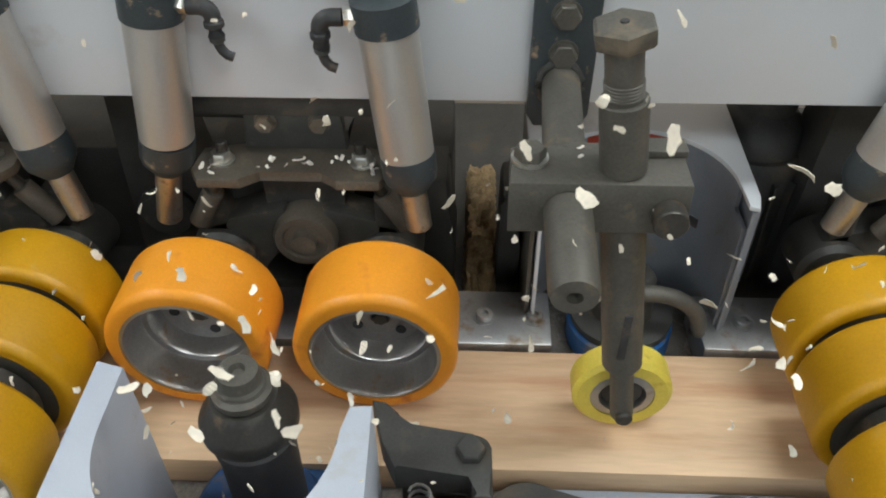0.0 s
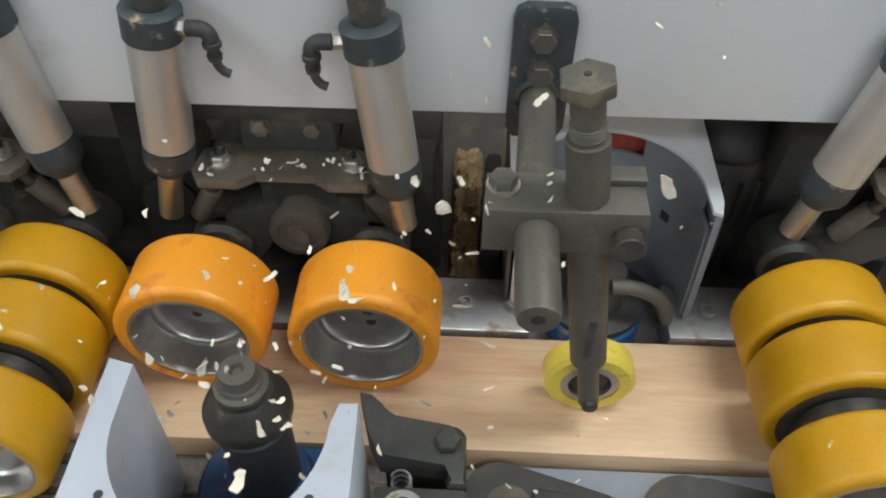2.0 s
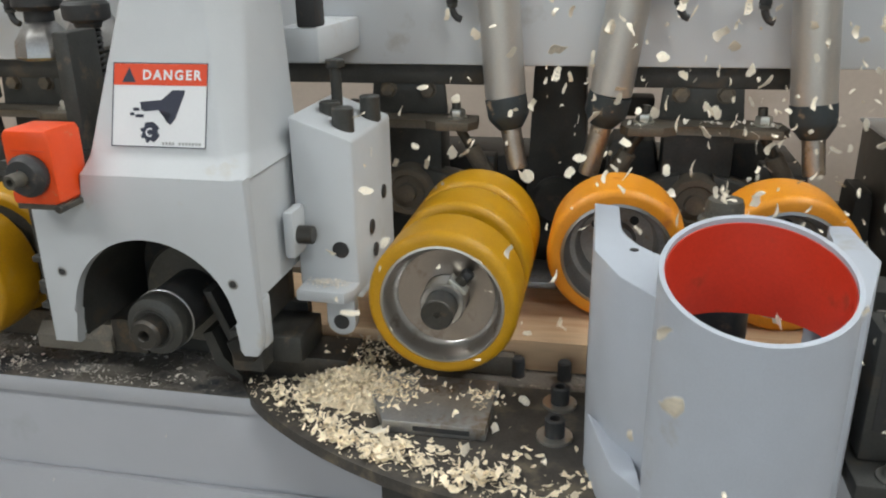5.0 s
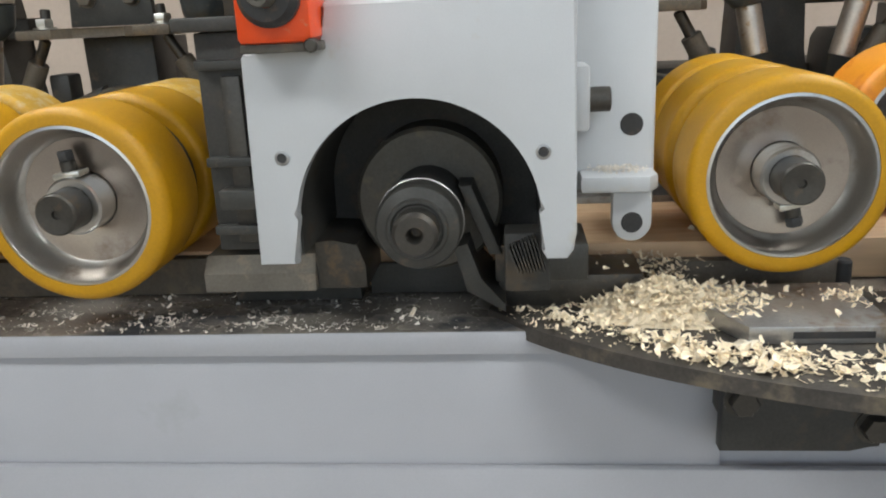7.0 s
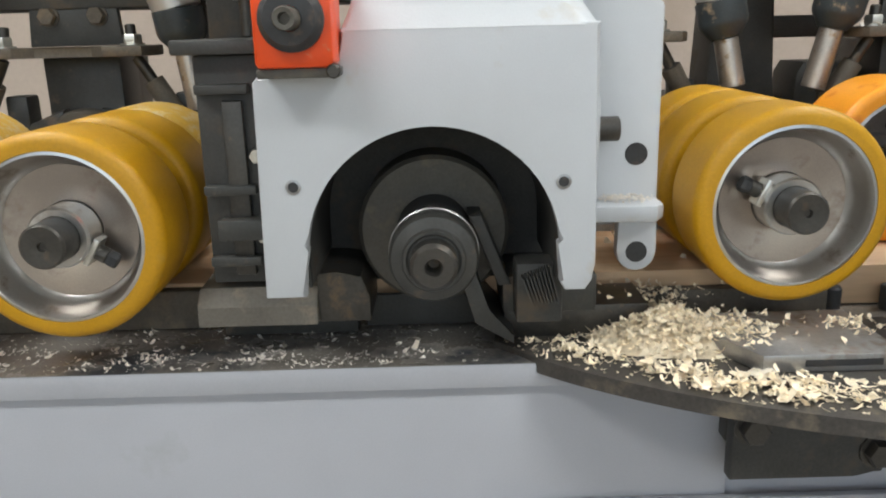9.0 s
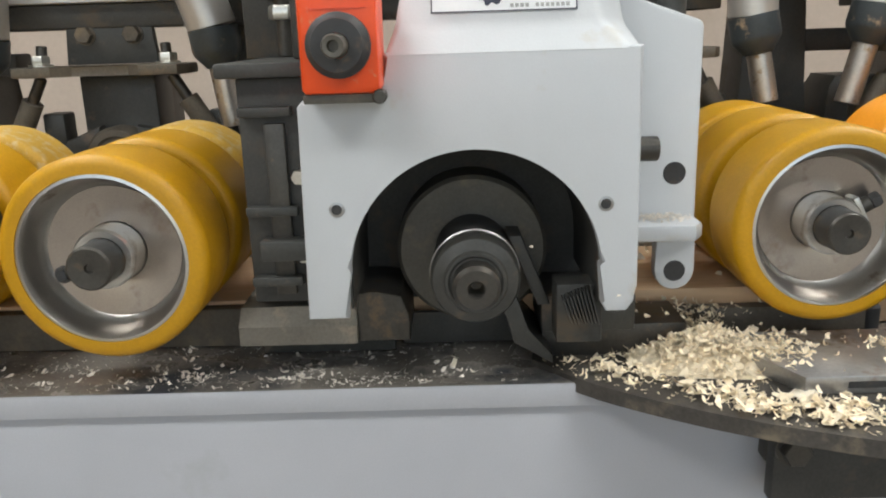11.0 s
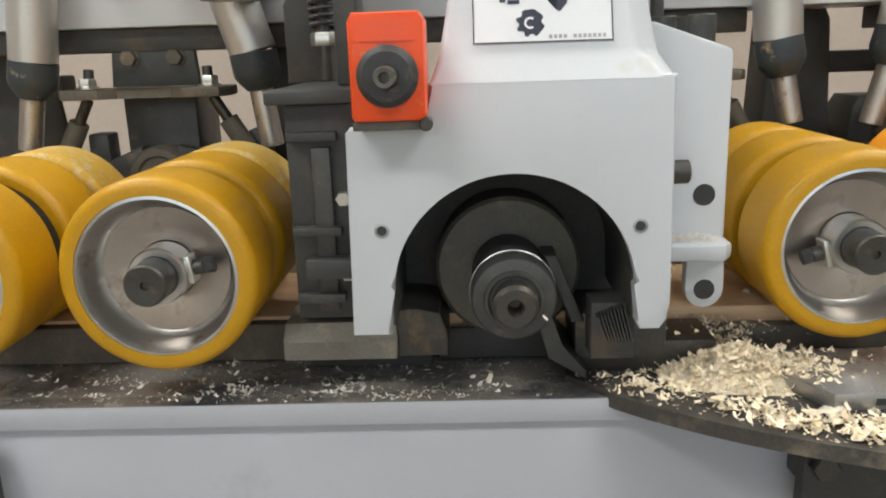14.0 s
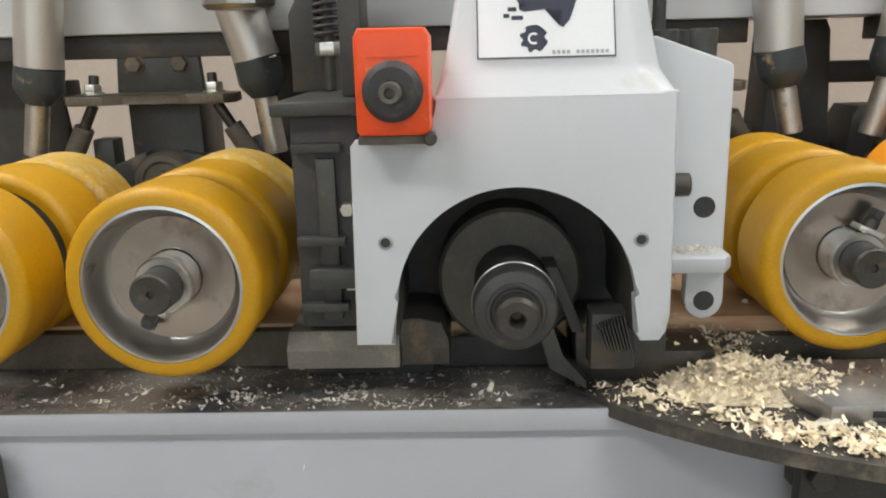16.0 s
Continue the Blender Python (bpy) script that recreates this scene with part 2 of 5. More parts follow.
def hexhead(p, q, r, bm=None):
    """A hexagonal head or nut with chamfered rims."""
    n = (Vector(q) - Vector(p)).length
    return lathe([(0, 0), (r * 0.92, 0), (r, n * 0.15), (r, n * 0.85), (r * 0.9, n), (0, n)], 6, bm, along(p, q))


def prism(outline, a0, a1, axis="z", bevel=0.0, bm=None):
    """A flat outline pushed from a0 to a1 along an axis: z takes (x, y), y takes (x, z), x takes (y, z)."""
    bm = bm or bmesh.new()
    put = {"z": lambda u, v, a: (u, v, a), "y": lambda u, v, a: (u, a, v), "x": lambda u, v, a: (a, u, v)}[axis]
    lo, hi = [bm.verts.new(put(u, v, a0)) for u, v in outline], [bm.verts.new(put(u, v, a1)) for u, v in outline]
    n = len(outline)
    caps = [bm.faces.new(lo), bm.faces.new(hi)]
    for i in range(n):
        bm.faces.new((lo[i], lo[(i + 1) % n], hi[(i + 1) % n], hi[i]))
    if bevel:
        bmesh.ops.bevel(bm, geom=[e for f in caps for e in f.edges], offset=bevel, segments=2, affect="EDGES", profile=0.5)
    bmesh.ops.triangulate(bm, faces=[f for f in bm.faces if len(f.verts) > 4])
    return bm


def arc(cx, cy, r, a0, a1, n=16):
    return [(cx + r * math.cos(radians(a0 + (a1 - a0) * i / n)), cy + r * math.sin(radians(a0 + (a1 - a0) * i / n))) for i in range(n + 1)]


def pipe(points, r, bm=None, seg=12):
    """A round bar or hose along points."""
    bm = bm or bmesh.new()
    pts = [Vector(p) for p in points]
    rings = []
    for i, p in enumerate(pts):
        d = (pts[min(i + 1, len(pts) - 1)] - pts[max(i - 1, 0)]).normalized()
        q = d.to_track_quat("Z", "Y")
        rings.append([bm.verts.new(p + q @ Vector((r * math.cos(2 * math.pi * k / seg), r * math.sin(2 * math.pi * k / seg), 0))) for k in range(seg)])
    for a, b in zip(rings, rings[1:]):
        for k in range(seg):
            bm.faces.new((a[k], a[(k + 1) % seg], b[(k + 1) % seg], b[k]))
    bm.faces.new(rings[0])
    bm.faces.new(rings[-1])
    return bm


def bolt(parent, p, q, r=0.008, mat=None, washer=0.0, name="bolt", socket=False):
    """A bolt head from its seat p outwards to q, with a washer and a socket if it has them."""
    p, q = Vector(p), Vector(q)
    d = (q - p).normalized()
    bm = lathe([(0, 0), (r, 0), (r, (q - p).length * 0.85), (r * 0.9, (q - p).length), (r * 0.5, (q - p).length), (r * 0.5, (q - p).length * 0.4), (0, (q - p).length * 0.4)], 20, None, along(p, q)) if socket else hexhead(p, q, r)
    if washer:
        lathe([(0, 0), (washer, 0), (washer, 0.0015), (0, 0.0015)], 24, bm, along(p, q))
    return part(name, bm, mat or ZINC, parent)


# ---- the hall ----
FLOOR_Z = -0.85
tagged(part("floor", box(-5, 5, -4.5, 4, FLOOR_Z - 0.1, FLOOR_Z, 0), CONCRETE), "worn grey concrete workshop floor with sawdust", "floor", kind="structure")
tagged(part("wall_back", box(-5, 5, 1.55, 1.7, FLOOR_Z, 2.6, 0), WALL), "plain beige plaster wall behind the machine", "wall", kind="structure")
tagged(part("wall_left", box(-5.15, -5, -4.5, 4, FLOOR_Z, 2.6, 0), WALL), "plain beige plaster side wall", "wall", kind="structure")
tagged(part("wall_right", box(5, 5.15, -4.5, 4, FLOOR_Z, 2.6, 0), WALL), "plain beige plaster side wall", "wall", kind="structure")
# Unseen front wall, added with a wide opening for the daylight.
wf = box(-5, 5, -4.65, -4.5, FLOOR_Z, -0.1, 0)
box(-5, 5, -4.65, -4.5, 2.2, 2.6, 0, wf)
box(-5, -3.2, -4.65, -4.5, -0.1, 2.2, 0, wf)
box(3.2, 5, -4.65, -4.5, -0.1, 2.2, 0, wf)
tagged(part("wall_front", wf, WALL), "plain beige wall with a wide window opening", "wall", kind="structure")
tagged(part("ceiling", box(-5.15, 5.15, -4.65, 4, 2.6, 2.7, 0), CEILING), "plain white workshop ceiling", "ceiling", kind="structure")
# Unseen fixtures with glowing faces, added round the overhead area lamps.
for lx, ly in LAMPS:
    cl = thing("added_ceiling_light", "assumed long white ceiling light, out of view, with a glowing diffuser", "ceiling light", pose(lx, ly, 2.6), "ceiling lights")
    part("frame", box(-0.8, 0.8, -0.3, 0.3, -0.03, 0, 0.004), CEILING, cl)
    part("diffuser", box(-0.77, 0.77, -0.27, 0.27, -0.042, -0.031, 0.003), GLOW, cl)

# ---- machine base and bed ----
BED_Z = -0.037
base = thing("machine_base", "light grey painted steel machine base with a projecting bed lip", "machine base", pose(0, 0, FLOOR_Z))
part("body", box(-1.6, 1.9, 0.048, 0.6, 0, -0.0565 - FLOOR_Z, 0.003), BASE_PAINT, base)
part("bed_front", box(-1.6, 0.1, 0.0325, 0.0505, -0.0362 - FLOOR_Z, BED_Z + 0.0003 - FLOOR_Z, 0.0002), BED, base)
part("front_panel", box(-1.58, 0.229, 0.040, 0.047, 0.05, -0.0565 - FLOOR_Z, 0.002), BASE_PAINT, base)
part("lower_panel", box(-1.58, 1.88, 0.031, 0.039, 0.05, -0.157 - FLOOR_Z, 0.002), BASE_PAINT, base)
part("bed_lip", box(-1.6, 0.1, 0.032, 0.05, -0.0562 - FLOOR_Z, -0.0365 - FLOOR_Z, 0.002), BASE_PAINT, base)
bedo = [(-1.6, 0.051), (0.1, 0.051), (0.1, 0.1), (0.45, 0.1), (0.45, 0.05), (1.9, 0.05), (1.9, 0.6), (-1.6, 0.6)]
part("bed", prism(bedo, -0.056 - FLOOR_Z, BED_Z - FLOOR_Z, "z", 0.001), BED, base, "dark iron bed strewn with dust, stains and reflections in its colour")

board = tagged(part("board", box(-2.3, 3.2, 0.142, 0.287, BED_Z + 0.001, 0, 0.001), WOOD), "long pale planed wooden board lying on the machine bed", "board")

fence = thing("guide_fence", "long ground steel guide fence with bolts beside the board", "fence", pose(0, 0, 0))
for rx0, rx1 in ((-1.5, 0.797), (0.957, 1.8)):
    part("rail", box(rx0, rx1, 0.292, 0.372, BED_Z, 0.006, 0.002), STEEL, fence)
for bx in (-0.7, -0.3, 0.12, 0.38, 0.725, 0.78, 1.005, 1.3):
    bolt(fence, (bx, 0.33, 0.006), (bx, 0.33, 0.014), 0.009, STEEL, 0.012, socket=True)

ledge = thing("rear_ledge", "dark iron rear ledge of the machine covered with sawdust", "ledge", pose(0, 0.5, BED_Z))
part("plate", box(-1.5, 1.8, -0.1, 0.35, -0.02, 0.001, 0.002), DEEP_BLACK, ledge)
sd, rs = bmesh.new(), random.Random(5)
grid = [[sd.verts.new((0.7 + 0.04 * a / 9 + rs.uniform(-0.002, 0.002), -0.09 + 0.25 * b / 49 + rs.uniform(-0.002, 0.002), 0.0012 if a in (0, 9) or b in (0, 49) else 0.02 + rs.gauss(0, 0.0035) + 0.004 * math.sin(b * 0.5))) for a in range(10)] for b in range(50)]
for g0, g1 in zip(grid, grid[1:]):
    for a in range(9):
        sd.faces.new((g0[a], g0[a + 1], g1[a + 1], g1[a]))
part("sawdust_strip", sd, SAWDUST, ledge, "crumbly band of packed brown sawdust")


# Added black box keeps the gaps between the cylinders dark.
part("duct", box(-0.1, 0.685, -0.02, 0.1, 0.0015, 0.157, 0.004), DEEP_BLACK, ledge, "matt black backing added to darken the gaps")

# ---- feed rollers ----
def tyre_profile(r, w, inner):
    e = 0.008
    top = [(r - e + e * math.sin(radians(a)), e - e * math.cos(radians(a))) for a in (0, 25, 50, 75, 90)]
    return [(inner, 0.0)] + top + [(p, w - q) for p, q in reversed(top)] + [(inner, w)]


def feed_roller(label, x, z, y_rim, r=0.0765, dusty=False):
    """Three tyred wheels on one axle; the thing's origin lies on the axle at the front rim."""
    th = thing("feed_roller", label, "feed roller", pose(x, y_rim, z), "yellow feed rollers")
    ri = r * 0.821
    for k, (y, w) in enumerate(((0.0, 0.066), (0.094, 0.07), (0.176, 0.066))):
        part("tyre", lathe(tyre_profile(r, w, ri), 72, None, Matrix.Translation((0, y, 0)) @ Y_AXIS, True), YELLOW_DUSTY if dusty and k == 2 else YELLOW, th, "yellow tyre whitened with wood dust" if dusty and k == 2 else "")
        dish = [(ri - 0.0002, 0.0005), (ri - 0.0025, 0.0), (ri - 0.0036, 0.0013), (ri - 0.0052, 0.009), (ri - 0.0075, 0.0175), (ri - 0.0095, 0.0225), (ri - 0.0125, 0.0248), (ri - 0.0125, 0.0615), (ri - 0.0002, 0.0615)]
        if k:
            dish = [(ri - 0.0002, 0.002), (ri - 0.004, 0.002), (0.03, 0.006), (0.03, 0.06), (ri - 0.0002, 0.06)]
        # The two inner rims are darker than the front rim.
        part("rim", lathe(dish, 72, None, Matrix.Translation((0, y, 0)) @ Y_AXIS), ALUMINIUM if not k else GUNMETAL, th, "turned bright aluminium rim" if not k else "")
    part("rim_disc", lathe([(ri - 0.0127, 0.0244), (0.03, 0.0266), (0.0232, 0.0276), (0.0228, 0.06)], 72, None, Y_AXIS), DISC_GREY, th, "turned disc inside the rim, reflections put in as beige-grey")
    part("spacer", lathe([(0.04, 0.067), (0.05, 0.069), (0.05, 0.092), (0.04, 0.0935)], 48, None, Y_AXIS), DARK_STEEL, th)
    hub = part("hub", lathe([(0.0225, 0.04), (0.0225, 0.004), (0.021, 0.002), (0.0165, 0.002)], 48, None, Y_AXIS), ALUMINIUM, th, "bright aluminium hub")
    part("axle", lathe([(0.0, -0.019), (0.0028, -0.019), (0.0034, -0.0215), (0.0145, -0.0225), (0.016, -0.021), (0.016, 0.003), (0.0155, 0.06), (0.0155, 0.3), (0, 0.3)], 40, None, Y_AXIS), DARK_STEEL, th, "black axle end with a centre hole")
    part("set_screw", rod((0, 0.014, 0.024), (0, 0.014, 0.0345), 0.006, 16), DARK_STEEL, hub)
    part("screw_head", hexhead((0, 0.014, 0.0345), (0, 0.014, 0.042), 0.0065), RUBBER, hub)
    part("screw_bracket", box(-0.011, 0.011, 0.006, 0.022, 0.0215, 0.0262, 0.001), ZINC, hub, "bright zinc clip on the hub")
    return th


def drive_wheel(label, x, z, y_rim, r=0.0775):
    th = thing("drive_roller", label, "feed wheel", pose(x, y_rim, z), "orange feed wheels")
    ri, w = r * 0.8, 0.082
    part("tyre", lathe(tyre_profile(r, w, ri), 72, None, Y_AXIS, True), ORANGE, th)
    rim = part("rim", lathe([(ri - 0.0002, 0.001), (ri - 0.0035, 0.0), (ri - 0.005, 0.003), (ri - 0.007, 0.032), (ri - 0.009, 0.036), (ri - 0.0145, 0.0365), (ri - 0.017, 0.0395), (ri - 0.02, 0.058), (0.022, 0.06), (0.019, 0.052), (0.01, 0.052), (0.009, 0.056), (0, 0.056), (0, 0.078), (ri - 0.0002, 0.081)], 72, None, Y_AXIS), GREY_RIM, th, "grey cast rim with bolt holes")
    for a in range(4):
        c = Vector((0.031 * math.cos(a * 1.571 + 0.4), 0.0596, 0.031 * math.sin(a * 1.571 + 0.4)))
        part("bolt_hole", rod(c - Vector((0, 0.0012, 0)), c + Vector((0, 0.002, 0)), 0.0055, 16, None, 0.0004), RUBBER, rim)
    part("hub_bolt", hexhead((0, 0.056, 0), (0, 0.048, 0), 0.008), DARK_STEEL, rim)
    part("axle", rod((0, 0.084, 0), (0, 0.15, 0), 0.014), DARK_STEEL, th)
    return th


ROLL_LABEL = "yellow rubber-tyred triple feed roller with bright aluminium rim"
roller_b = feed_roller(ROLL_LABEL + " beside white block", 0.275, 0.0715, 0.063)
roller_c = feed_roller(ROLL_LABEL + ", dusty", -0.268, 0.0718, 0.025, dusty=True)
roller_d = feed_roller(ROLL_LABEL + ", dusty", -0.45, 0.0718, 0.027, dusty=True)
roller_a = feed_roller(ROLL_LABEL + " pressing the board", 1.085, 0.0718, 0.049)
wheel_l = drive_wheel("glossy orange rubber-tyred feed wheel with grey cast rim", 0.4435, 0.0775, 0.207)
wheel_r = drive_wheel("glossy orange rubber-tyred feed wheel with grey cast rim", 0.6215, 0.0775, 0.207)


# ---- rear beam, hangers, swing arms and air cylinders ----
BEAM_Y, BEAM_Z = 0.352, 0.265
beam = thing("rear_beam", "pale grey painted rear beam panel across the machine", "beam", pose(0, BEAM_Y, BEAM_Z))
part("panel", box(-1.6, 1.9, 0, 0.16, 0, 0.42, 0.003), PANEL_PAINT, beam)
for ux0, ux1 in ((-1.6, 0.278), (0.442, 0.632)):
    part("under_rail", box(ux0, ux1, 0.012, 0.1, -0.026, -0.0005, 0.002), DEEP_BLACK, beam, "black steel rail under the panel")
for px in (-1.4, 1.75):
    part("post", box(px - 0.06, px + 0.06, 0.02, 0.14, -BEAM_Z + BED_Z, -0.001, 0.003), PANEL_PAINT, beam)


def hanger(x):
    """A bolted plate with a shelf that carries the adjusting screws of two swing arms."""
    th = thing("hanger_bracket", "dusty dark steel hanger bracket with two bolts and adjusting screws", "bracket", pose(x, 0.366, -0.014), "hanger brackets")
    plate = [(-0.05, 0.215), (-0.046, 0.262), (-0.04, 0.268), (0.04, 0.268), (0.046, 0.262), (0.05, 0.215)]
    part("back_plate", prism(plate, 0.0, 0.01, "y", 0.0012), BLACK, th)
    shelf = [(-0.092, 0.0), (-0.096, -0.035), (-0.086, -0.052), (-0.046, -0.052), (-0.03, -0.037), (0.03, -0.037), (0.046, -0.052), (0.086, -0.052), (0.096, -0.035), (0.092, 0.0), (0.05, 0.01), (-0.05, 0.01)]
    plate_ = part("shelf", prism(shelf, 0.204, 0.2145, "z", 0.0015), BROWN_STEEL, th, "dusty chamfered steel shelf plate")
    for s in (-1, 1):
        bolt(th, (s * 0.026, 0, 0.246), (s * 0.026, -0.009, 0.246), 0.0095, BROWN_STEEL, 0.011)
        part("washer", lathe([(0.005, 0), (0.0125, 0), (0.0125, 0.002), (0.005, 0.002)], 24, None, pose(s * 0.068, -0.022, 0.2148)), ZINC, plate_)
        part("nut", hexhead((s * 0.068, -0.022, 0.217), (s * 0.068, -0.022, 0.226), 0.010), ZINC, plate_)
        part("adjusting_screw", rod((s * 0.068, -0.022, 0.205), (s * 0.066, -0.02, 0.236), 0.0055), DARK_STEEL, th)
        part("link_rod", rod((s * 0.07, -0.022, 0.203), (s * 0.1, -0.018, 0.15), 0.006), DARK_STEEL, th)
        part("link_sleeve", rod((s * 0.084, -0.02, 0.178), (s * 0.108, -0.017, 0.135), 0.011), BROWN_STEEL, th)
    part("stem", box(-0.042, 0.042, 0.004, 0.06, 0.075, 0.2035, 0.003), BLACK, th)
    part("rear_web", box(-0.02, 0.02, 0.06, 0.16, BED_Z + 0.017, 0.2, 0.003), BLACK, th)
    part("pivot_boss", lathe([(0, -0.03), (0.012, -0.03), (0.013, -0.022), (0.022, -0.022), (0.024, -0.025), (0.031, -0.025), (0.034, -0.02), (0.034, 0.03), (0, 0.03)], 40, None, pose(0, 0.0, 0.115) @ Y_AXIS), BROWN_STEEL, th, "round dusty pivot boss with a hex bolt")
    return th


for hx in (-0.38, 0.536, 0.172):
    hanger(hx)
hanger(1.225)


def swing_arm(x0, x1, y=0.355):
    """A black cast arm from its pivot to a roller's axle."""
    th = thing("swing_arm", "black cast swing arm carrying a feed roller", "arm", pose(0, y, 0), "swing arms")
    d = Vector((x1 - x0, 0, -0.045))
    bm = prism([(x0, 0.135), (x0, 0.09), (x1 - 0.03 * math.copysign(1, d.x), 0.035), (x1 + 0.02 * math.copysign(1, d.x), 0.035), (x1 + 0.035 * math.copysign(1, d.x), 0.07), (x1 + 0.01 * math.copysign(1, d.x), 0.112)], 0.0, 0.04, "y", 0.004)
    part("arm", bm, BLACK, th)
    part("bearing", lathe([(0, -0.012), (0.03, -0.012), (0.036, -0.006), (0.036, 0.045), (0, 0.045)], 40, None, pose(x1, 0, 0.07) @ Y_AXIS), BLACK, th)
    part("lug", box(x1 - 0.012, x1 + 0.012, 0.0, 0.03, 0.1, 0.15, 0.003), BLACK, th)
    return th


for a0, a1 in ((0.516, 0.4435), (0.556, 0.6215), (-0.36, -0.266), (-0.4, -0.45), (0.17, 0.274), (1.2, 1.085)):
    swing_arm(a0, a1)


def air_cylinder(top, collar, tip, side):
    """Tube, black end caps, chromed rod, elbow fitting and hose; side: towards which the elbow points."""
    top, collar, tip = Vector(top), Vector(collar), Vector(tip)
    d = (collar - top).normalized()
    th = thing("air_cylinder", "satin aluminium air cylinder with blue-black end caps", "air cylinder", Matrix.Translation(tip), "air cylinders")
    o = tip
    part("tube", rod(top - o, collar - o, 0.0248, 40), TUBE, th)
    part("upper_cap", lathe([(0.0, -0.03), (0.02, -0.03), (0.0268, -0.026), (0.0268, 0.0), (0.0, 0.0)], 40, None, along(top - o, collar - o)), BLUE_BLACK, th, "blue-black upper end cap")
    part("cap_neck", rod(top - o - d * 0.085, top - o - d * 0.03, 0.016, 24), BLACK, th)
    n = (tip - collar).length
    part("lower_cap", lathe([(0, 0), (0.0254, 0), (0.0254, 0.021), (0.024, 0.026), (0.0172, 0.035), (0.0145, 0.039), (0, 0.039)], 40, None, along(collar - o, tip - o)), BLUE_BLACK, th, "blue-black lower end cap")
    part("piston_rod", rod(collar - o + (tip - collar).normalized() * 0.039, Vector((0, 0, 0)), 0.0125, 24), ROD, th, "chromed piston rod")
    e = top - o - d * 0.013
    s = side
    part("fitting_nut", hexhead(e + Vector((s * 0.0245, -0.006, 0)), e + Vector((s * 0.033, -0.008, 0)), 0.0078), ZINC, th)
    bend = [e + Vector((s * (0.042 + 0.01 * math.sin(radians(a))), -0.01, -0.01 + 0.01 * math.cos(radians(a)))) for a in range(0, 91, 15)]
    elbow = part("elbow", pipe([e + Vector((s * 0.033, -0.01, 0))] + bend + [e + Vector((s * 0.052, -0.01, -0.026))], 0.0072), RUBBER, th, "black push-in elbow fitting")
    part("elbow_ring", rod(e + Vector((s * 0.052, -0.01, -0.012)), e + Vector((s * 0.052, -0.01, -0.018)), 0.0084, 18), RUBBER, elbow)
    part("release_collar", rod(e + Vector((s * 0.052, -0.01, -0.026)), e + Vector((s * 0.052, -0.01, -0.031)), 0.0065, 18), BLACK, elbow)
    part("hose", pipe([e + Vector((s * 0.052 + dx, -0.01, dz)) for dx, dz in ((0, -0.031), (0.0008, -0.035), (0.0025, -0.039), (0.006, -0.043), (0.011, -0.045))], 0.0042), RUBBER, elbow, "short black air hose")
    return th


air_cylinder((0.2915, 0.335, 0.354), (0.3015, 0.336, 0.23), (0.3187, 0.329, 0.1424), -1)
air_cylinder((0.443, 0.33, 0.356), (0.427, 0.33, 0.237), (0.405, 0.333, 0.138), 1)
air_cylinder((0.638, 0.32, 0.352), (0.6495, 0.3175, 0.232), (0.6589, 0.31, 0.1516), -1)
air_cylinder((1.098, 0.324, 0.34), (1.076, 0.325, 0.228), (1.056, 0.325, 0.147), 1)
air_cylinder((-0.476, 0.318, 0.35), (-0.492, 0.32, 0.232), (-0.51, 0.32, 0.138), 1)
air_cylinder((-0.288, 0.318, 0.35), (-0.2545, 0.32, 0.2345), (-0.2415, 0.32, 0.135), -1)



def gear_housing(x, w, h, bar):
    """A black upright gear housing behind the rollers; the tall ones carry a cross bar."""
    th = thing("gear_housing", "matt black gear housing behind the feed rollers", "gear housing", pose(x, 0.425, BED_Z + 0.0012), "gear housings")
    z1 = h - BED_Z
    part("housing", prism([(-w * 0.62, 0.0), (w * 0.62, 0.0), (w * 0.66, z1 * 0.4), (w * 0.5, z1 * 0.6), (w * 0.44, z1 - 0.012), (w * 0.36, z1), (-w * 0.36, z1), (-w * 0.46, z1 - 0.012), (-w * 0.52, z1 * 0.57)], 0.0, 0.07, "y", 0.004), DEEP_BLACK, th)
    if h > 0.25:
        part("cross_bar", box(w * 0.3, w * 0.3 + bar, 0.012, 0.05, 0.225, 0.25, 0.003), DEEP_BLACK, th)
        part("bearing_cap", lathe([(0, -0.012), (0.028, -0.012), (0.034, -0.006), (0.034, 0.0), (0, 0.0)], 36, None, pose(0, 0, 0.11) @ Y_AXIS), BLACK, th)
    return th


gear_housing(0.362, 0.075, 0.262, 0.1)
gear_housing(-0.215, 0.095, 0.262, 0.06)
gear_housing(0.668, 0.034, 0.12, 0)
gear_housing(0.752, 0.022, 0.1, 0)
gear_housing(-0.6, 0.09, 0.262, 0.05)
gear_housing(0.6, 0.07, 0.16, 0.01)
gear_housing(0.46, 0.07, 0.16, 0.01)
gear_housing(1.12, 0.1, 0.262, 0.08)

# ---- press wheel on its post ----
press = thing("press_wheel", "small lemon-yellow press wheel on a dusty dark steel post", "press wheel", pose(0.853, 0.19, 0))
P0 = Vector((0.853, 0.19, 0))
post_top, post_low = Vector((0.801, 0.182, 0.424)) - P0, Vector((0.850, 0.18, 0.05)) - P0
axis = (post_low - post_top)


def on_post(z):
    return post_top + axis * ((post_top.z - z) / (post_top.z - post_low.z))


part("tyre", lathe([(0.03, 0.0), (0.042, 0.0), (0.0465, 0.004), (0.0465, 0.026), (0.042, 0.03), (0.03, 0.03)], 56, None, pose(0, 0.004, 0.0467) @ Y_AXIS, True), LEMON, press)
part("rim", lathe([(0.0298, 0.001), (0.022, 0.0), (0.02, 0.006), (0.02, 0.024), (0.0298, 0.029)], 48, None, pose(0, 0.004, 0.0467) @ Y_AXIS), STEEL, press)
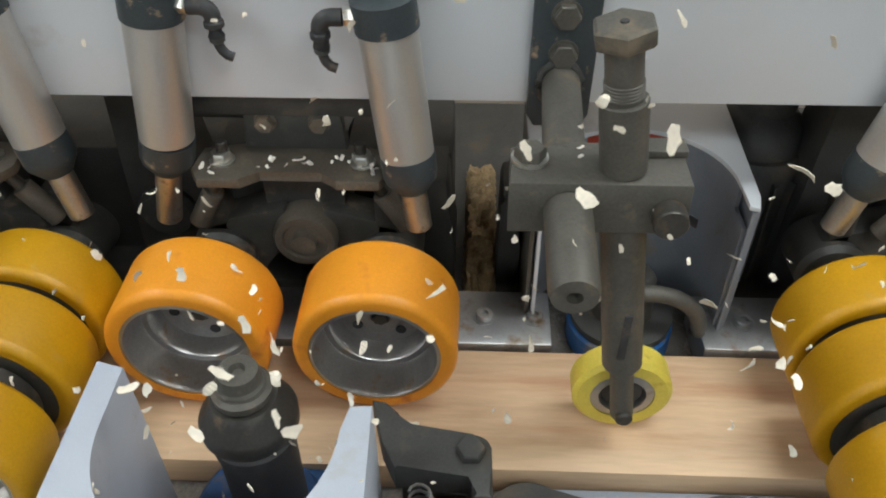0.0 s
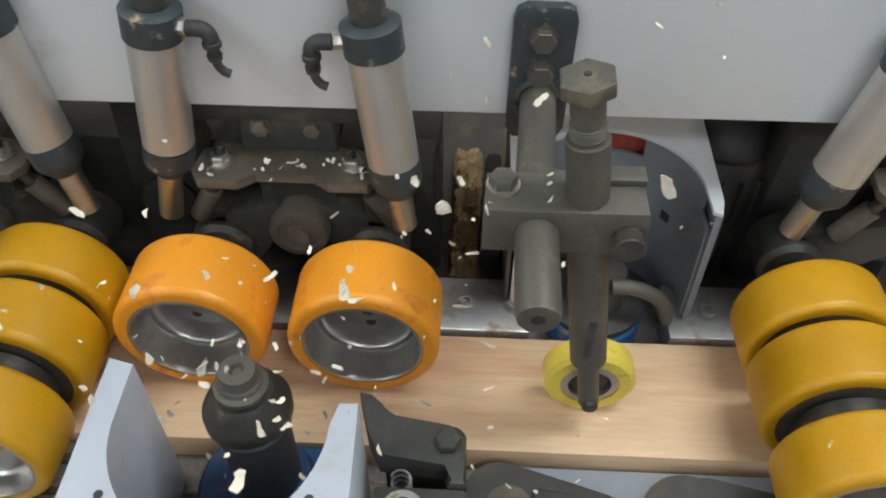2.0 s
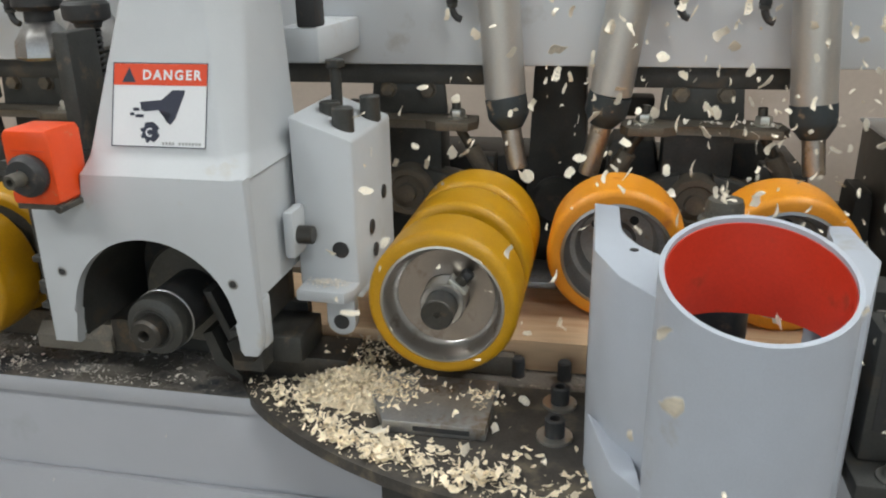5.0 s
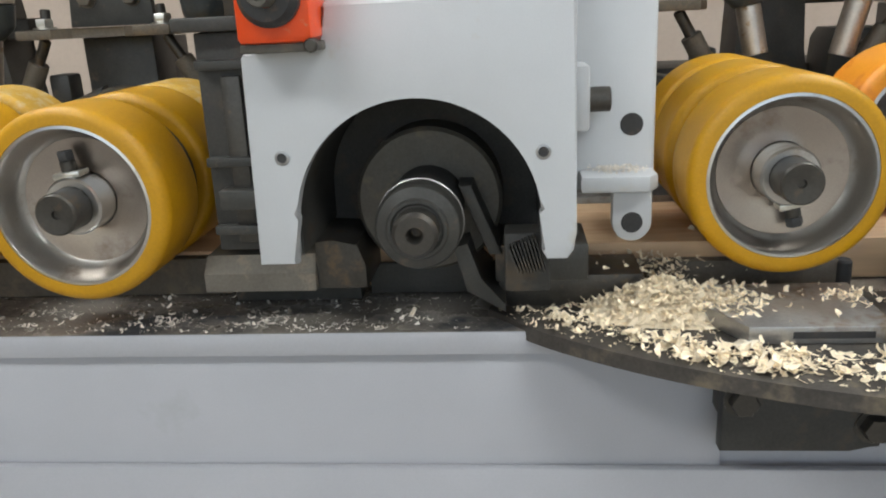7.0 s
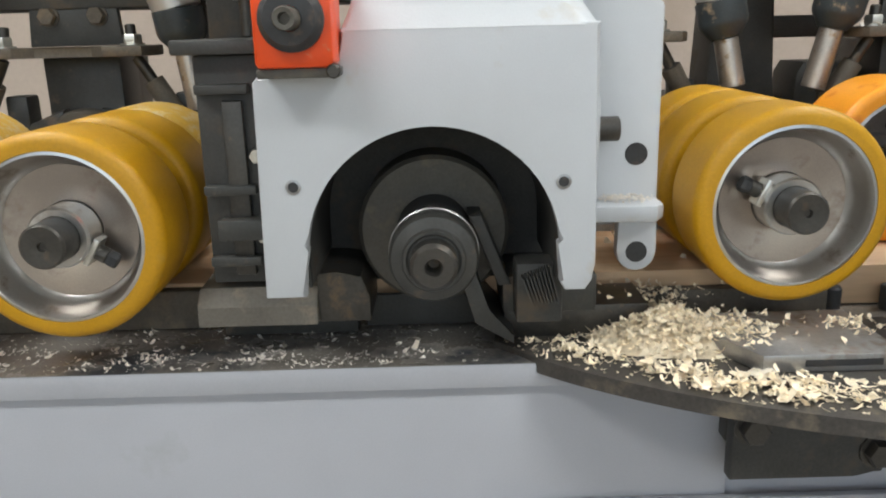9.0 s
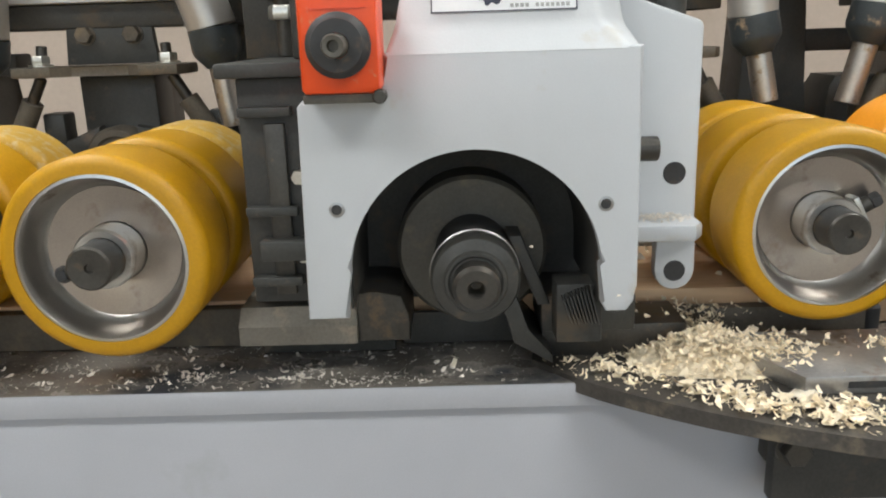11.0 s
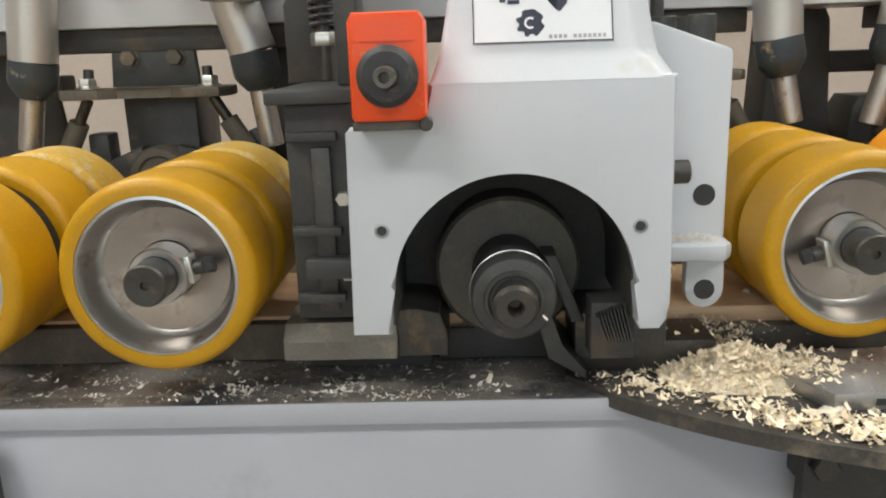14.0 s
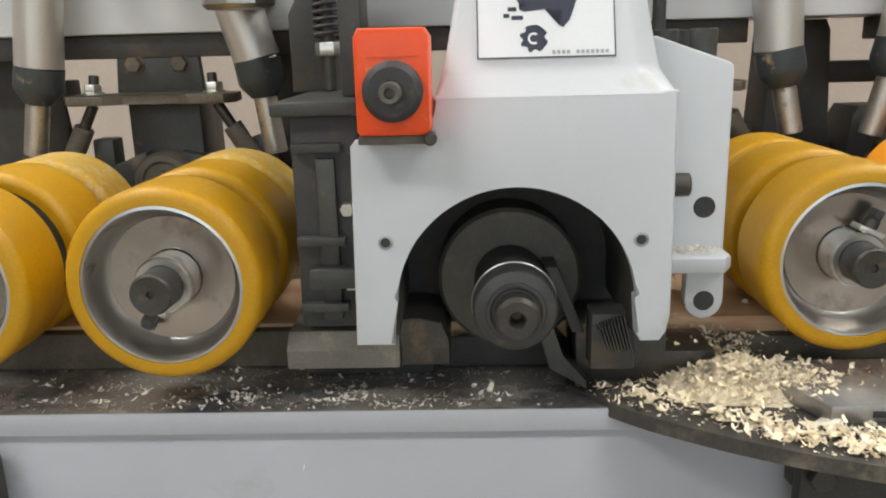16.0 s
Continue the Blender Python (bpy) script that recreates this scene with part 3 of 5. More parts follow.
part("bearing", lathe([(0, 0.003), (0.019, 0.005), (0.0198, 0.01), (0.0198, 0.026), (0, 0.026)], 40, None, pose(0, 0.004, 0.0467) @ Y_AXIS), RUBBER, press)
part("axle_pin", rod((-0.002, -0.024, 0.0467), (-0.002, 0.03, 0.0467), 0.008, 20, None, 0.0015), DARK_STEEL, press)
part("lower_rod", rod(on_post(0.16), on_post(0.04), 0.0105, 28), GUNMETAL, press)
part("slotted_sleeve", rod(on_post(0.275), on_post(0.112), 0.0172, 32), GUNMETAL, press, "slotted dark steel sleeve")
c = on_post(0.16)
part("slot", box(c.x - 0.0035, c.x + 0.0035, c.y - 0.0182, c.y - 0.012, c.z - 0.026, c.z + 0.026, 0.001), RUBBER, press, "dark guide slot")
part("upper_sleeve", rod(on_post(0.372), on_post(0.316), 0.0168, 32), GUNMETAL, press)
part("screw_post", rod(on_post(0.415), on_post(0.365), 0.0128, 32), GUNMETAL, press)
th_bm = bmesh.new()
for k in range(5):
    lathe([(0.0128, 0), (0.0136, 0.0008), (0.0128, 0.0016)], 28, th_bm, along(on_post(0.3855 - 0.0024 * k), on_post(0.1)))
part("thread", th_bm, GUNMETAL, press)
part("hex_cap", hexhead(on_post(0.411), on_post(0.425), 0.0215), GUNMETAL, press, "large dusty hexagonal cap")
part("cap_mark", rod(on_post(0.4245), on_post(0.426), 0.003, 12, None, 0.0003), RUBBER, press)
clamp = [(0.735, 0.162), (0.861, 0.162), (0.861, 0.206), (0.826, 0.206), (0.824, 0.214), (0.78, 0.214), (0.778, 0.206), (0.737, 0.206)]
part("clamp_block", prism([(x - P0.x, y - P0.y) for x, y in clamp], 0.272, 0.316, "z", 0.002), GUNMETAL, press, "dusty split clamp block")
part("clamp_lip", box(0.822 - P0.x, 0.862 - P0.x, 0.004, 0.022, 0.3162, 0.322, 0.001), GUNMETAL, press)
part("clamp_bolt", hexhead((0.75 - P0.x, 0.19 - P0.y, 0.3162), (0.75 - P0.x, 0.19 - P0.y, 0.327), 0.0115), GUNMETAL, press)
part("bolt_washer", lathe([(0, 0), (0.0135, 0), (0.0135, 0.0025), (0, 0.0025)], 24, None, pose(0.75 - P0.x, 0.19 - P0.y, 0.3162)), ZINC, press)
part("front_bolt", rod((0.847 - P0.x, 0.162 - P0.y, 0.292), (0.847 - P0.x, 0.147 - P0.y, 0.292), 0.0125), DARK_STEEL, press)
part("arm_pipe", rod((0.784 - P0.x, 0.338 - P0.y, 0.294), (0.777 - P0.x, 0.205 - P0.y, 0.3), 0.0165, 32), GUNMETAL, press, "welded dusty steel arm pipe")
part("pipe_end", lathe([(0, 0), (0.0172, 0), (0.0172, 0.075), (0.0155, 0.081), (0.0055, 0.0815), (0.005, 0.073), (0, 0.073)], 36, None, along((0.777 - P0.x, 0.162 - P0.y, 0.2925), (0.776 - P0.x, 0.072 - P0.y, 0.286))), GUNMETAL, press, "dusty steel pipe end with a centre hole")

mount = thing("mounting_plate", "black mounting plate with two hex bolts on the beam", "plate", pose(0.783, 0.351, 0.248))
part("plate", prism([(-0.027, 0.012), (-0.02, 0.0), (0.022, 0.0), (0.028, 0.012), (0.03, 0.124), (0.027, 0.134), (0.019, 0.138), (-0.015, 0.138), (-0.023, 0.134), (-0.026, 0.124)], -0.011, -0.0005, "y", 0.0015), BLUE_BLACK, mount)
for bz in (0.072, 0.107):
    bolt(mount, (0.001, -0.011, bz), (0.001, -0.02, bz), 0.0115, GUNMETAL, 0.013)
rw = random.Random(3)
weld = pipe([((0.018 + rw.uniform(-0.001, 0.001)) * math.cos(k / 28 * 6.283), -0.0125 - rw.uniform(0, 0.001), 0.045 + (0.019 + rw.uniform(-0.001, 0.001)) * math.sin(k / 28 * 6.283)) for k in range(29)], 0.0038, None, 8)
part("weld_bead", weld, BLACK, mount)

# ---- rear dust hood and its cutter ----
hood2 = thing("rear_dust_hood", "blue-grey painted fork-shaped rear dust hood with concave wall", "dust hood", pose(0.876, 0.36, BED_Z + 0.0012))
HTOP = 0.173 - BED_Z - 0.0012
bay = [(0.096, -0.036)] + arc(0, 0, 0.0955, 0, 180, 30) + [(-0.096, -0.024)]
crown2 = bay + [(-0.109, -0.026), (-0.109, 0.19), (0.115, 0.19), (0.11, -0.02), (0.105, -0.04)]
part("top_plate", prism(crown2, HTOP - 0.005, HTOP, "z", 0.0008), PANEL_PAINT, hood2, "pale fork-shaped top plate with a bright bent edge")
wall_in = arc(0, 0, 0.0958, 0, 180, 30)
wall_out = arc(0, 0, 0.1, 180, 0, 30)
part("concave_wall", prism([(0.096, -0.034)] + wall_in + [(-0.096, -0.022), (-0.1, -0.022)] + wall_out + [(0.1, -0.034)], 0.0, HTOP - 0.03, "z", 0.0), HOOD_GREY, hood2, "dusty blue-grey concave inner wall")
for a0, a1 in ((0, 62), (118, 180)):
    part("wall_top", prism(arc(0, 0, 0.0958, a0, a1, 10) + arc(0, 0, 0.1, a1, a0, 10), HTOP - 0.0298, HTOP - 0.0052, "z", 0.0), HOOD_GREY, hood2)
part("red_lining", prism(arc(0, 0, 0.109, 40, 140, 20) + arc(0, 0, 0.113, 140, 40, 20), 0.02, HTOP - 0.0052, "z", 0.0), DULL_RED, hood2, "dust-covered red lining of the outlet")
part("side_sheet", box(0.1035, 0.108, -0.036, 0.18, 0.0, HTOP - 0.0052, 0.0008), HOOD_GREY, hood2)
# Left sheet is darker than the right: its shade is in the colour.
part("side_sheet", box(-0.1075, -0.103, -0.022, 0.18, 0.0, HTOP - 0.0052, 0.0008), GUNMETAL, hood2, "side sheet with its shade put in as a darker tone")
# Pale strip paints in the bright line along the left edge.
part("sheet_edge", box(-0.1005, -0.0965, -0.0262, -0.0225, 0.0, HTOP - 0.0055, 0.0006), PANEL_PAINT, hood2, "sheet edge with its bright line put in as pale paint")
part("sheet_edge", box(0.0985, 0.103, -0.0405, -0.0365, 0.0, HTOP - 0.0055, 0.0006), HOOD_GREY, hood2)
for q in (35, 150):
    qx, qy = 0.0952 * math.cos(radians(q)), 0.0952 * math.sin(radians(q))
    part("wall_plug", box(-0.006, 0.006, -0.0015, 0.0012, -0.006, 0.006, 0.0005), RUBBER, hood2, at=pose(qx, qy, 0.115, 0, 0, q + 90))
rear_spindle = thing("rear_cutter_spindle", "black rear cutter spindle with a blue painted cutter block", "spindle", pose(0.876, 0.347, BED_Z + 0.0012))
part("cutter_block", rod((0, 0, 0), (0, 0, 0.032), 0.058, 48, None, 0.003), BLUE, rear_spindle, "blue painted cutter block")
part("collar", lathe([(0, 0.0322), (0.054, 0.0322), (0.056, 0.035), (0.056, 0.043), (0.034, 0.046), (0.032, 0.09), (0.03, 0.094), (0, 0.094)], 40), BLACK, rear_spindle)
part("guide_hoop", pipe([(0.02 + 0.058 * math.sin(radians(a)), -0.03, 0.045 + 0.052 * math.cos(radians(a))) for a in range(-10, 96, 8)], 0.009), GUNMETAL, rear_spindle, "bent dusty steel guide hoop")

knobpost = thing("rear_motor", "black rear motor with a rounded cap", "motor", pose(1.03, 0.5, BED_Z))
part("housing", lathe([(0, 0.0), (0.06, 0), (0.06, 0.16), (0.055, 0.17), (0, 0.17)], 40), DEEP_BLACK, knobpost)
part("shoulder", lathe([(0, 0.171), (0.05, 0.171), (0.046, 0.2), (0.032, 0.215), (0, 0.215)], 32), DEEP_BLACK, knobpost)
part("cap", lathe([(0, 0.216), (0.033, 0.216), (0.035, 0.25), (0.028, 0.272), (0, 0.276)], 32), DEEP_BLACK, knobpost)
for k in range(10):
    part("cooling_fin", box(0.059, 0.068, -0.0015, 0.0015, 0.01, 0.15, 0.0005), DEEP_BLACK, knobpost, at=pose(0, 0, 0, 0, 0, 180 + k * 20))

# ---- vertical spindle and its fork-shaped dust hood ----
vs = thing("vertical_spindle", "black vertical cutter spindle with a threaded steel nose", "spindle", pose(0.536, 0.102, BED_Z - 0.008))
zz = -BED_Z
part("body", lathe([(0, 0), (0.032, 0), (0.032, 0.1 + zz), (0.034, 0.104 + zz), (0.034, 0.114 + zz), (0.031, 0.117 + zz), (0.031, 0.122 + zz)], 48), RUBBER, vs)
part("collar", lathe([(0.031, 0.122 + zz), (0.0375, 0.125 + zz), (0.0392, 0.128 + zz), (0.0392, 0.1385 + zz), (0.0375, 0.142 + zz), (0.034, 0.146 + zz), (0.03, 0.156 + zz), (0.026, 0.161 + zz), (0, 0.162 + zz)], 48), DARK_STEEL, vs, "flared dark steel collar")
part("nut", lathe([(0, 0.1622 + zz), (0.0225, 0.1622 + zz), (0.0235, 0.165 + zz), (0.0235, 0.17 + zz), (0.02, 0.173 + zz), (0, 0.173 + zz)], 40), GUNMETAL, vs, "round brown steel nut")
nose = [(0, 0.1732 + zz)]
for k in range(4):
    nose += [(0.0165, 0.1732 + zz + 0.0018 * k), (0.0176, 0.1741 + zz + 0.0018 * k)]
nose += [(0.0172, 0.184 + zz), (0.0155, 0.1895 + zz), (0.0065, 0.1905 + zz), (0.0045, 0.186 + zz), (0, 0.186 + zz)]
part("threaded_nose", lathe(nose, 40), GUNMETAL, vs, "threaded steel nose with a centre hole")
part("cutter", lathe([(0, 0.0), (0.072, 0.0), (0.074, 0.003), (0.074, 0.03), (0.07, 0.034), (0.045, 0.036), (0.04, 0.05), (0, 0.05)], 48), NAVY, vs, "blue cutter block round the spindle")

PC, PR = (0.528, -0.125), 0.0635
dust_hood = thing("dust_hood", "white painted fork-shaped dust hood with a round red-lined outlet", "dust hood", pose(PC[0], PC[1], BED_Z))
out = [(0.418, 0.12), (0.441, 0.114)]
out += [(0.53 + 0.088 * math.cos(radians(a)), 0.062 + 0.099 * math.sin(radians(a))) for a in range(178, 363, 7)] + [(0.622, 0.083), (0.639, 0.084), (0.642, 0.0), (0.61, -0.09)]
out += arc(PC[0], PC[1], PR - 0.001, 20, 160, 20) + [(0.441, -0.064), (0.421, -0.01)]
def half_space(bm, co, no):
    """Cuts a closed mesh by a plane, keeps the side against the normal and closes the cut."""
    bmesh.ops.bisect_plane(bm, geom=bm.verts[:] + bm.edges[:] + bm.faces[:], plane_co=co, plane_no=no, clear_outer=True)
    bmesh.ops.holes_fill(bm, edges=[e for e in bm.edges if e.is_boundary])
    return bm


fork = [(x - PC[0], y - PC[1]) for x, y in out]
XL, XR = -0.06, 0.062
part("fork_side", half_space(prism(fork, 0.003, 0.167 - BED_Z, "z", 0.0012), (XL, 0, 0), (1, 0, 0)), HOOD_WHITE, dust_hood)
part("fork_side", half_space(prism(fork, 0.003, 0.167 - BED_Z, "z", 0.0012), (XR, 0, 0), (-1, 0, 0)), HOOD_WHITE, dust_hood)
part("fork_bridge", half_space(half_space(prism(fork, 0.15 - BED_Z, 0.167 - BED_Z, "z", 0.0012), (XR - 0.0001, 0, 0), (1, 0, 0)), (XL + 0.0001, 0, 0), (-1, 0, 0)), HOOD_WHITE, dust_hood, "white bridge over the open chip channel")
pm = lathe([(PR, 0.0), (PR, 1.0), (PR - 0.0035, 1.0), (PR - 0.0035, 0.0)], 96, None, None, True)
for v in pm.verts:
    v.co.z = (0.1465 - BED_Z if v.co.y > 0.014 else 0.002) if v.co.z < 0.5 else 0.199 + 0.324 * v.co.y - BED_Z
part("outlet_pipe", pm, HOOD_WHITE, dust_hood, "white outlet pipe with an obliquely cut mouth")
lm = lathe([(PR - 0.0036, 0.0), (PR - 0.0036, 1.0), (PR - 0.0046, 1.0), (PR - 0.0046, 0.0)], 96, None, None, True)
for v in lm.verts:
    v.co.z = 0.1445 - BED_Z if v.co.z < 0.5 else 0.1955 + 0.324 * v.co.y - BED_Z
part("lining", lm, RED, dust_hood, "bright red lining ring inside the outlet")
part("base_plate", prism(arc(0, 0, PR - 0.004, 180, 360, 30) + [(PR - 0.004, 0.148), (-PR + 0.004, 0.148)], -0.003, 0.0015, "z", 0.0), BROWN_STEEL, dust_hood, "dusty brown floor of the chip channel")
part("front_skirt", prism([(-0.107, 0.1), (-0.085, 0.02), (-0.06, -0.01), (-0.066, 0.02), (-0.07, 0.05)], 0.0, 0.06, "z", 0.002), HOOD_WHITE, dust_hood)
for fx, fy in ((0.453, -0.006), (0.612, -0.002)):
    part("screw_hole", rod((fx - PC[0], fy - PC[1], 0.1672 - BED_Z), (fx - PC[0], fy - PC[1], 0.1678 - BED_Z), 0.0038, 14, None, 0.0002), RUBBER, dust_hood)

# ---- black clamp beside the hood ----
cl = thing("clamp_lever_block", "black steel clamp block with lever and zinc bolts", "clamp", pose(0.688, 0.04, BED_Z))
lever = [(-0.058, 0.092), (-0.046, 0.09), (-0.036, 0.081), (-0.03, 0.069), (-0.024, 0.065), (0.026, 0.06)] + arc(0.028, 0.047, 0.013, 80, 0, 5) + [(0.042, 0.004), (0.027, 0.004), (0.026, 0.024), (-0.034, 0.026), (-0.046, 0.05)]
part("lever", prism(lever, 0.122, 0.15, "z", 0.003), DEEP_BLACK, cl)
part("front_block", box(-0.036, 0.042, -0.04, 0.0035, 0.02, 0.143, 0.003), DEEP_BLACK, cl)
part("foot", box(-0.045, 0.05, -0.075, 0.05, 0.001, 0.019, 0.002), DEEP_BLACK, cl)
part("rear_post", box(-0.03, 0.03, 0.028, 0.045, 0.02, 0.1215, 0.003), DARK_STEEL, cl)
bolt(cl, (0.025, 0.042, 0.15), (0.025, 0.042, 0.159), 0.0115, DEEP_BLACK)
bolt(cl, (-0.01, -0.019, 0.1432), (-0.01, -0.019, 0.152), 0.0095, GUNMETAL, 0.0175, socket=True)
part("washer_ring", lathe([(0.0095, 0), (0.0178, 0), (0.0178, 0.0028), (0.0095, 0.0028)], 28, None, pose(-0.01, -0.019, 0.1433), True), ZINC, cl, "bright zinc washer")
part("keyhole_slot", prism([(0.008, -0.022), (0.016, -0.022)] + arc(0.021, -0.019, 0.0058, 215, 505, 12) + [(0.016, -0.016), (0.008, -0.016)], 0.1428, 0.1436), RUBBER, cl, "dark keyhole slot")
for sx0, sx1 in ((-0.029, -0.006), (0.008, 0.02)):
    part("front_slot", box(sx0, sx1, -0.0406, -0.0396, 0.05, 0.112, 0.0002), RUBBER, cl, "dark front slot")
part("slot_bar", box(-0.005, 0.007, -0.0425, -0.0402, 0.03, 0.12, 0.001), BROWN_STEEL, cl)
bolt(cl, (-0.01, -0.06, 0.0192), (-0.01, -0.06, 0.03), 0.010, ZINC, 0.016, socket=True)
sp = [(0.0085 * math.cos(k * 0.6) - 0.014, 0.0085 * math.sin(k * 0.6) + 0.015, 0.06 + k * 0.00085) for k in range(90)]
part("spring", pipe(sp, 0.0014, None, 6), STEEL, cl, "small bright coil spring")

table = thing("side_table", "pale blue-grey cast side table with black arm castings", "table plate", pose(0.9, 0.06, BED_Z))
part("plate", box(-0.14, 0.6, -0.16, 0.08, 0.001, 0.012, 0.003), TABLE_GREY, table)
for hx, hy, hr, ax, ay, ah in ((-0.133, 0.036, 0.04, -0.015, 0.046, 0.075), (0.05, 0.022, 0.048, 0.2, 0.046, 0.09)):
    arm_ = arc(hx, hy, hr, 62, 250, 20) + [(hx + hr * 0.6, ay - ah - 0.005), (ax, ay - ah), (ax, ay - 0.006), (ax - 0.012, ay)]
    casting = part("arm_casting", prism(arm_, 0.0125, 0.026, "z", 0.004), DEEP_BLACK, table, "black teardrop-shaped arm casting")
    part("head_pad", prism([(hx + 0.006 + hr * 0.55 * math.cos(a * 0.449), hy - 0.006 + hr * 0.5 * math.sin(a * 0.449)) for a in range(14)], 0.0262, 0.029, "z", 0.001), BROWN_STEEL, casting, "brown dusty pad")
    part("rib", prism([(hx + hr * 0.75, hy + 0.012), (ax - 0.006, ay - 0.012), (ax - 0.006, ay - ah + 0.02), (hx + hr * 0.75, hy - 0.026)], 0.0262, 0.029, "z", 0.002), DEEP_BLACK, casting)
part("tray", box(-0.175, 0.02, -0.15, 0.0, 0.0122, 0.0155, 0.001), BROWN_STEEL, table, "dusty brown tray")
part("plate_rail", box(-0.18, 0.55, -0.13, -0.1, 0.0125, 0.03, 0.002), DARK_STEEL, table)

# ---- white guard over the top cutter ----
guard = thing("cutter_guard", "white painted cutter guard with an arched mouth and danger sticker", "guard", pose(0, 0, 0.03))
gz = -0.03
face = [(-0.117, 0.031), (-0.089, 0.031), (-0.088, 0.066)] + arc(0.0005, 0.061, 0.0865, 176, 4, 28) + [(0.088, 0.066), (0.0868, 0.038), (0.0905, 0.0315), (0.1045, 0.0315), (0.1092, 0.038), (0.111, 0.05), (0.111, 0.2115), (-0.0545, 0.2115), (-0.056, 0.209), (-0.056, 0.182), (-0.111, 0.182), (-0.1145, 0.178)]
front_plate = part("front_plate", prism([(x, z + gz) for x, z in face], 0.0, 0.012, "y", 0.0025), WHITE, guard)
ring = arc(0.0005, 0.061, 0.0885, 161, 19, 28)
outer = [(0.109, 0.0895), (0.109, 0.209), (-0.054, 0.209), (-0.054, 0.18), (-0.113, 0.18), (-0.113, 0.0895)]
# Added black sheets stand in for the shade deep inside the mouth.
part("inner_back", prism([(x, z + gz) for x, z in arc(0.0005, 0.061, 0.0882, 180, 0, 28)] + [(0.0882, 0.0035), (0.108, 0.0035), (0.108, -0.0265), (-0.112, -0.0265), (-0.112, 0.0035), (-0.0882, 0.0035)], 0.128, 0.14, "y", 0.0), DEEP_BLACK, guard, "black sheet put in for the dark back of the mouth")
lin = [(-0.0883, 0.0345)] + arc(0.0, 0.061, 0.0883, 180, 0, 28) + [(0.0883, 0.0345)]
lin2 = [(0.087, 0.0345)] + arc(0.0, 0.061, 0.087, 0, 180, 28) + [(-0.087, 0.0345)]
part("inner_lining", prism([(x, z + gz) for x, z in lin + lin2], 0.0125, 0.1275, "y", 0.0), DEEP_BLACK, guard, "black sheet put in for the shade inside the mouth")
part("housing", prism([(x, z + gz) for x, z in ring + outer], 0.0125, 0.15, "y", 0.001), WHITE, guard)
for lx0, lx1 in ((-0.1145, -0.0895), (0.0885, 0.1095)):
    part("leg", box(lx0, lx1, 0.0122, 0.034, 0.033 + gz, 0.0892 + gz, 0.005, None, 3), WHITE, guard)
ch = bmesh.new()
lo = [(-0.0555, -0.0003, 0.2095), (0.104, -0.0003, 0.2095), (0.1113, 0.006, 0.2095), (0.1113, 0.148, 0.2095), (-0.0555, 0.148, 0.2095)]
mid = [(-0.049, 0.0117, 0.226), (0.086, 0.0117, 0.226), (0.104, 0.03, 0.226), (0.104, 0.15, 0.226), (-0.049, 0.15, 0.226)]
hi = [(-0.02, 0.062, 0.38), (0.058, 0.062, 0.38), (0.085, 0.095, 0.38), (0.085, 0.18, 0.38), (-0.02, 0.18, 0.38)]
top = [(x, y + 0.02, 0.5) for x, y, z in hi]
rows_ = [[ch.verts.new((x, y, z + gz)) for x, y, z in r] for r in (lo, mid, hi, top)]
for r0, r1 in zip(rows_, rows_[1:]):
    for i in range(5):
        ch.faces.new((r0[i], r0[(i + 1) % 5], r1[(i + 1) % 5], r1[i]))
ch.faces.new(rows_[0])
ch.faces.new(rows_[-1])
bmesh.ops.bevel(ch, geom=[e for e in ch.edges if abs(e.verts[0].co.z - e.verts[1].co.z) > 0.01 or 0.19 < e.verts[0].co.z < 0.2], offset=0.004, segments=3, affect="EDGES", profile=0.5)
part("chute", ch, WHITE, guard, "white sloping extraction chute")
for sx, sz in ((-0.0925, 0.1095), (0.0885, 0.1085)):
    part("screw_ring", lathe([(0.0036, 0), (0.0052, 0.0008), (0.0036, 0.0012)], 20, None, pose(sx, 0.0, sz + gz, 90)), STEEL, front_plate)
    part("screw_hole", rod((sx, 0.0002, sz + gz), (sx, -0.0006, sz + gz), 0.0036, 18, None, 0.0002), RUBBER, front_plate)

# danger sticker on the sloping face of the chute
slope = math.degrees(math.atan2(0.38 - 0.2, 0.0588))
sign = thing("danger_sticker", "white and red danger sticker with black pictogram on the guard", "sign", pose(0.0225, 0.0142, 0.2345, slope, 0, 0))
SW, SH = 0.095, 0.077
part("backing", box(-SW / 2, SW / 2, 0.0, SH, 0.0, 0.0006, 0.0), SIGN_WHITE, sign)
header = part("header", box(-SW / 2 + 0.001, SW / 2 - 0.001, SH - 0.0205, SH - 0.001, 0.0006, 0.0009, 0.0), SIGN_RED, sign)
bd = bmesh.new()
for x0, x1, y0, y1 in ((-SW / 2, SW / 2, 0, 0.0008), (-SW / 2, SW / 2, SH - 0.0008, SH), (-SW / 2, -SW / 2 + 0.0008, 0.0008, SH - 0.0008), (SW / 2 - 0.0008, SW / 2, 0.0008, SH - 0.0008)):
    box(x0, x1, y0, y1, 0.0006, 0.001, 0, bd)
part("border", bd, SIGN_INK, sign)
part("triangle", prism([(-0.038, SH - 0.018), (-0.024, SH - 0.018), (-0.031, SH - 0.0045)], 0.0009, 0.0012), SIGN_INK, header)
txt = bpy.data.curves.new("danger_word", "FONT")
txt.body, txt.size, txt.space_character, txt.offset, txt.align_x = "DANGER", 0.0122, 1.3, 0.0004, "LEFT"
word = new("danger_word", txt)
word.parent, word.matrix_basis = header, pose(-0.0175, SH - 0.0152, 0.00115)
txt.materials.append(SIGN_WHITE)
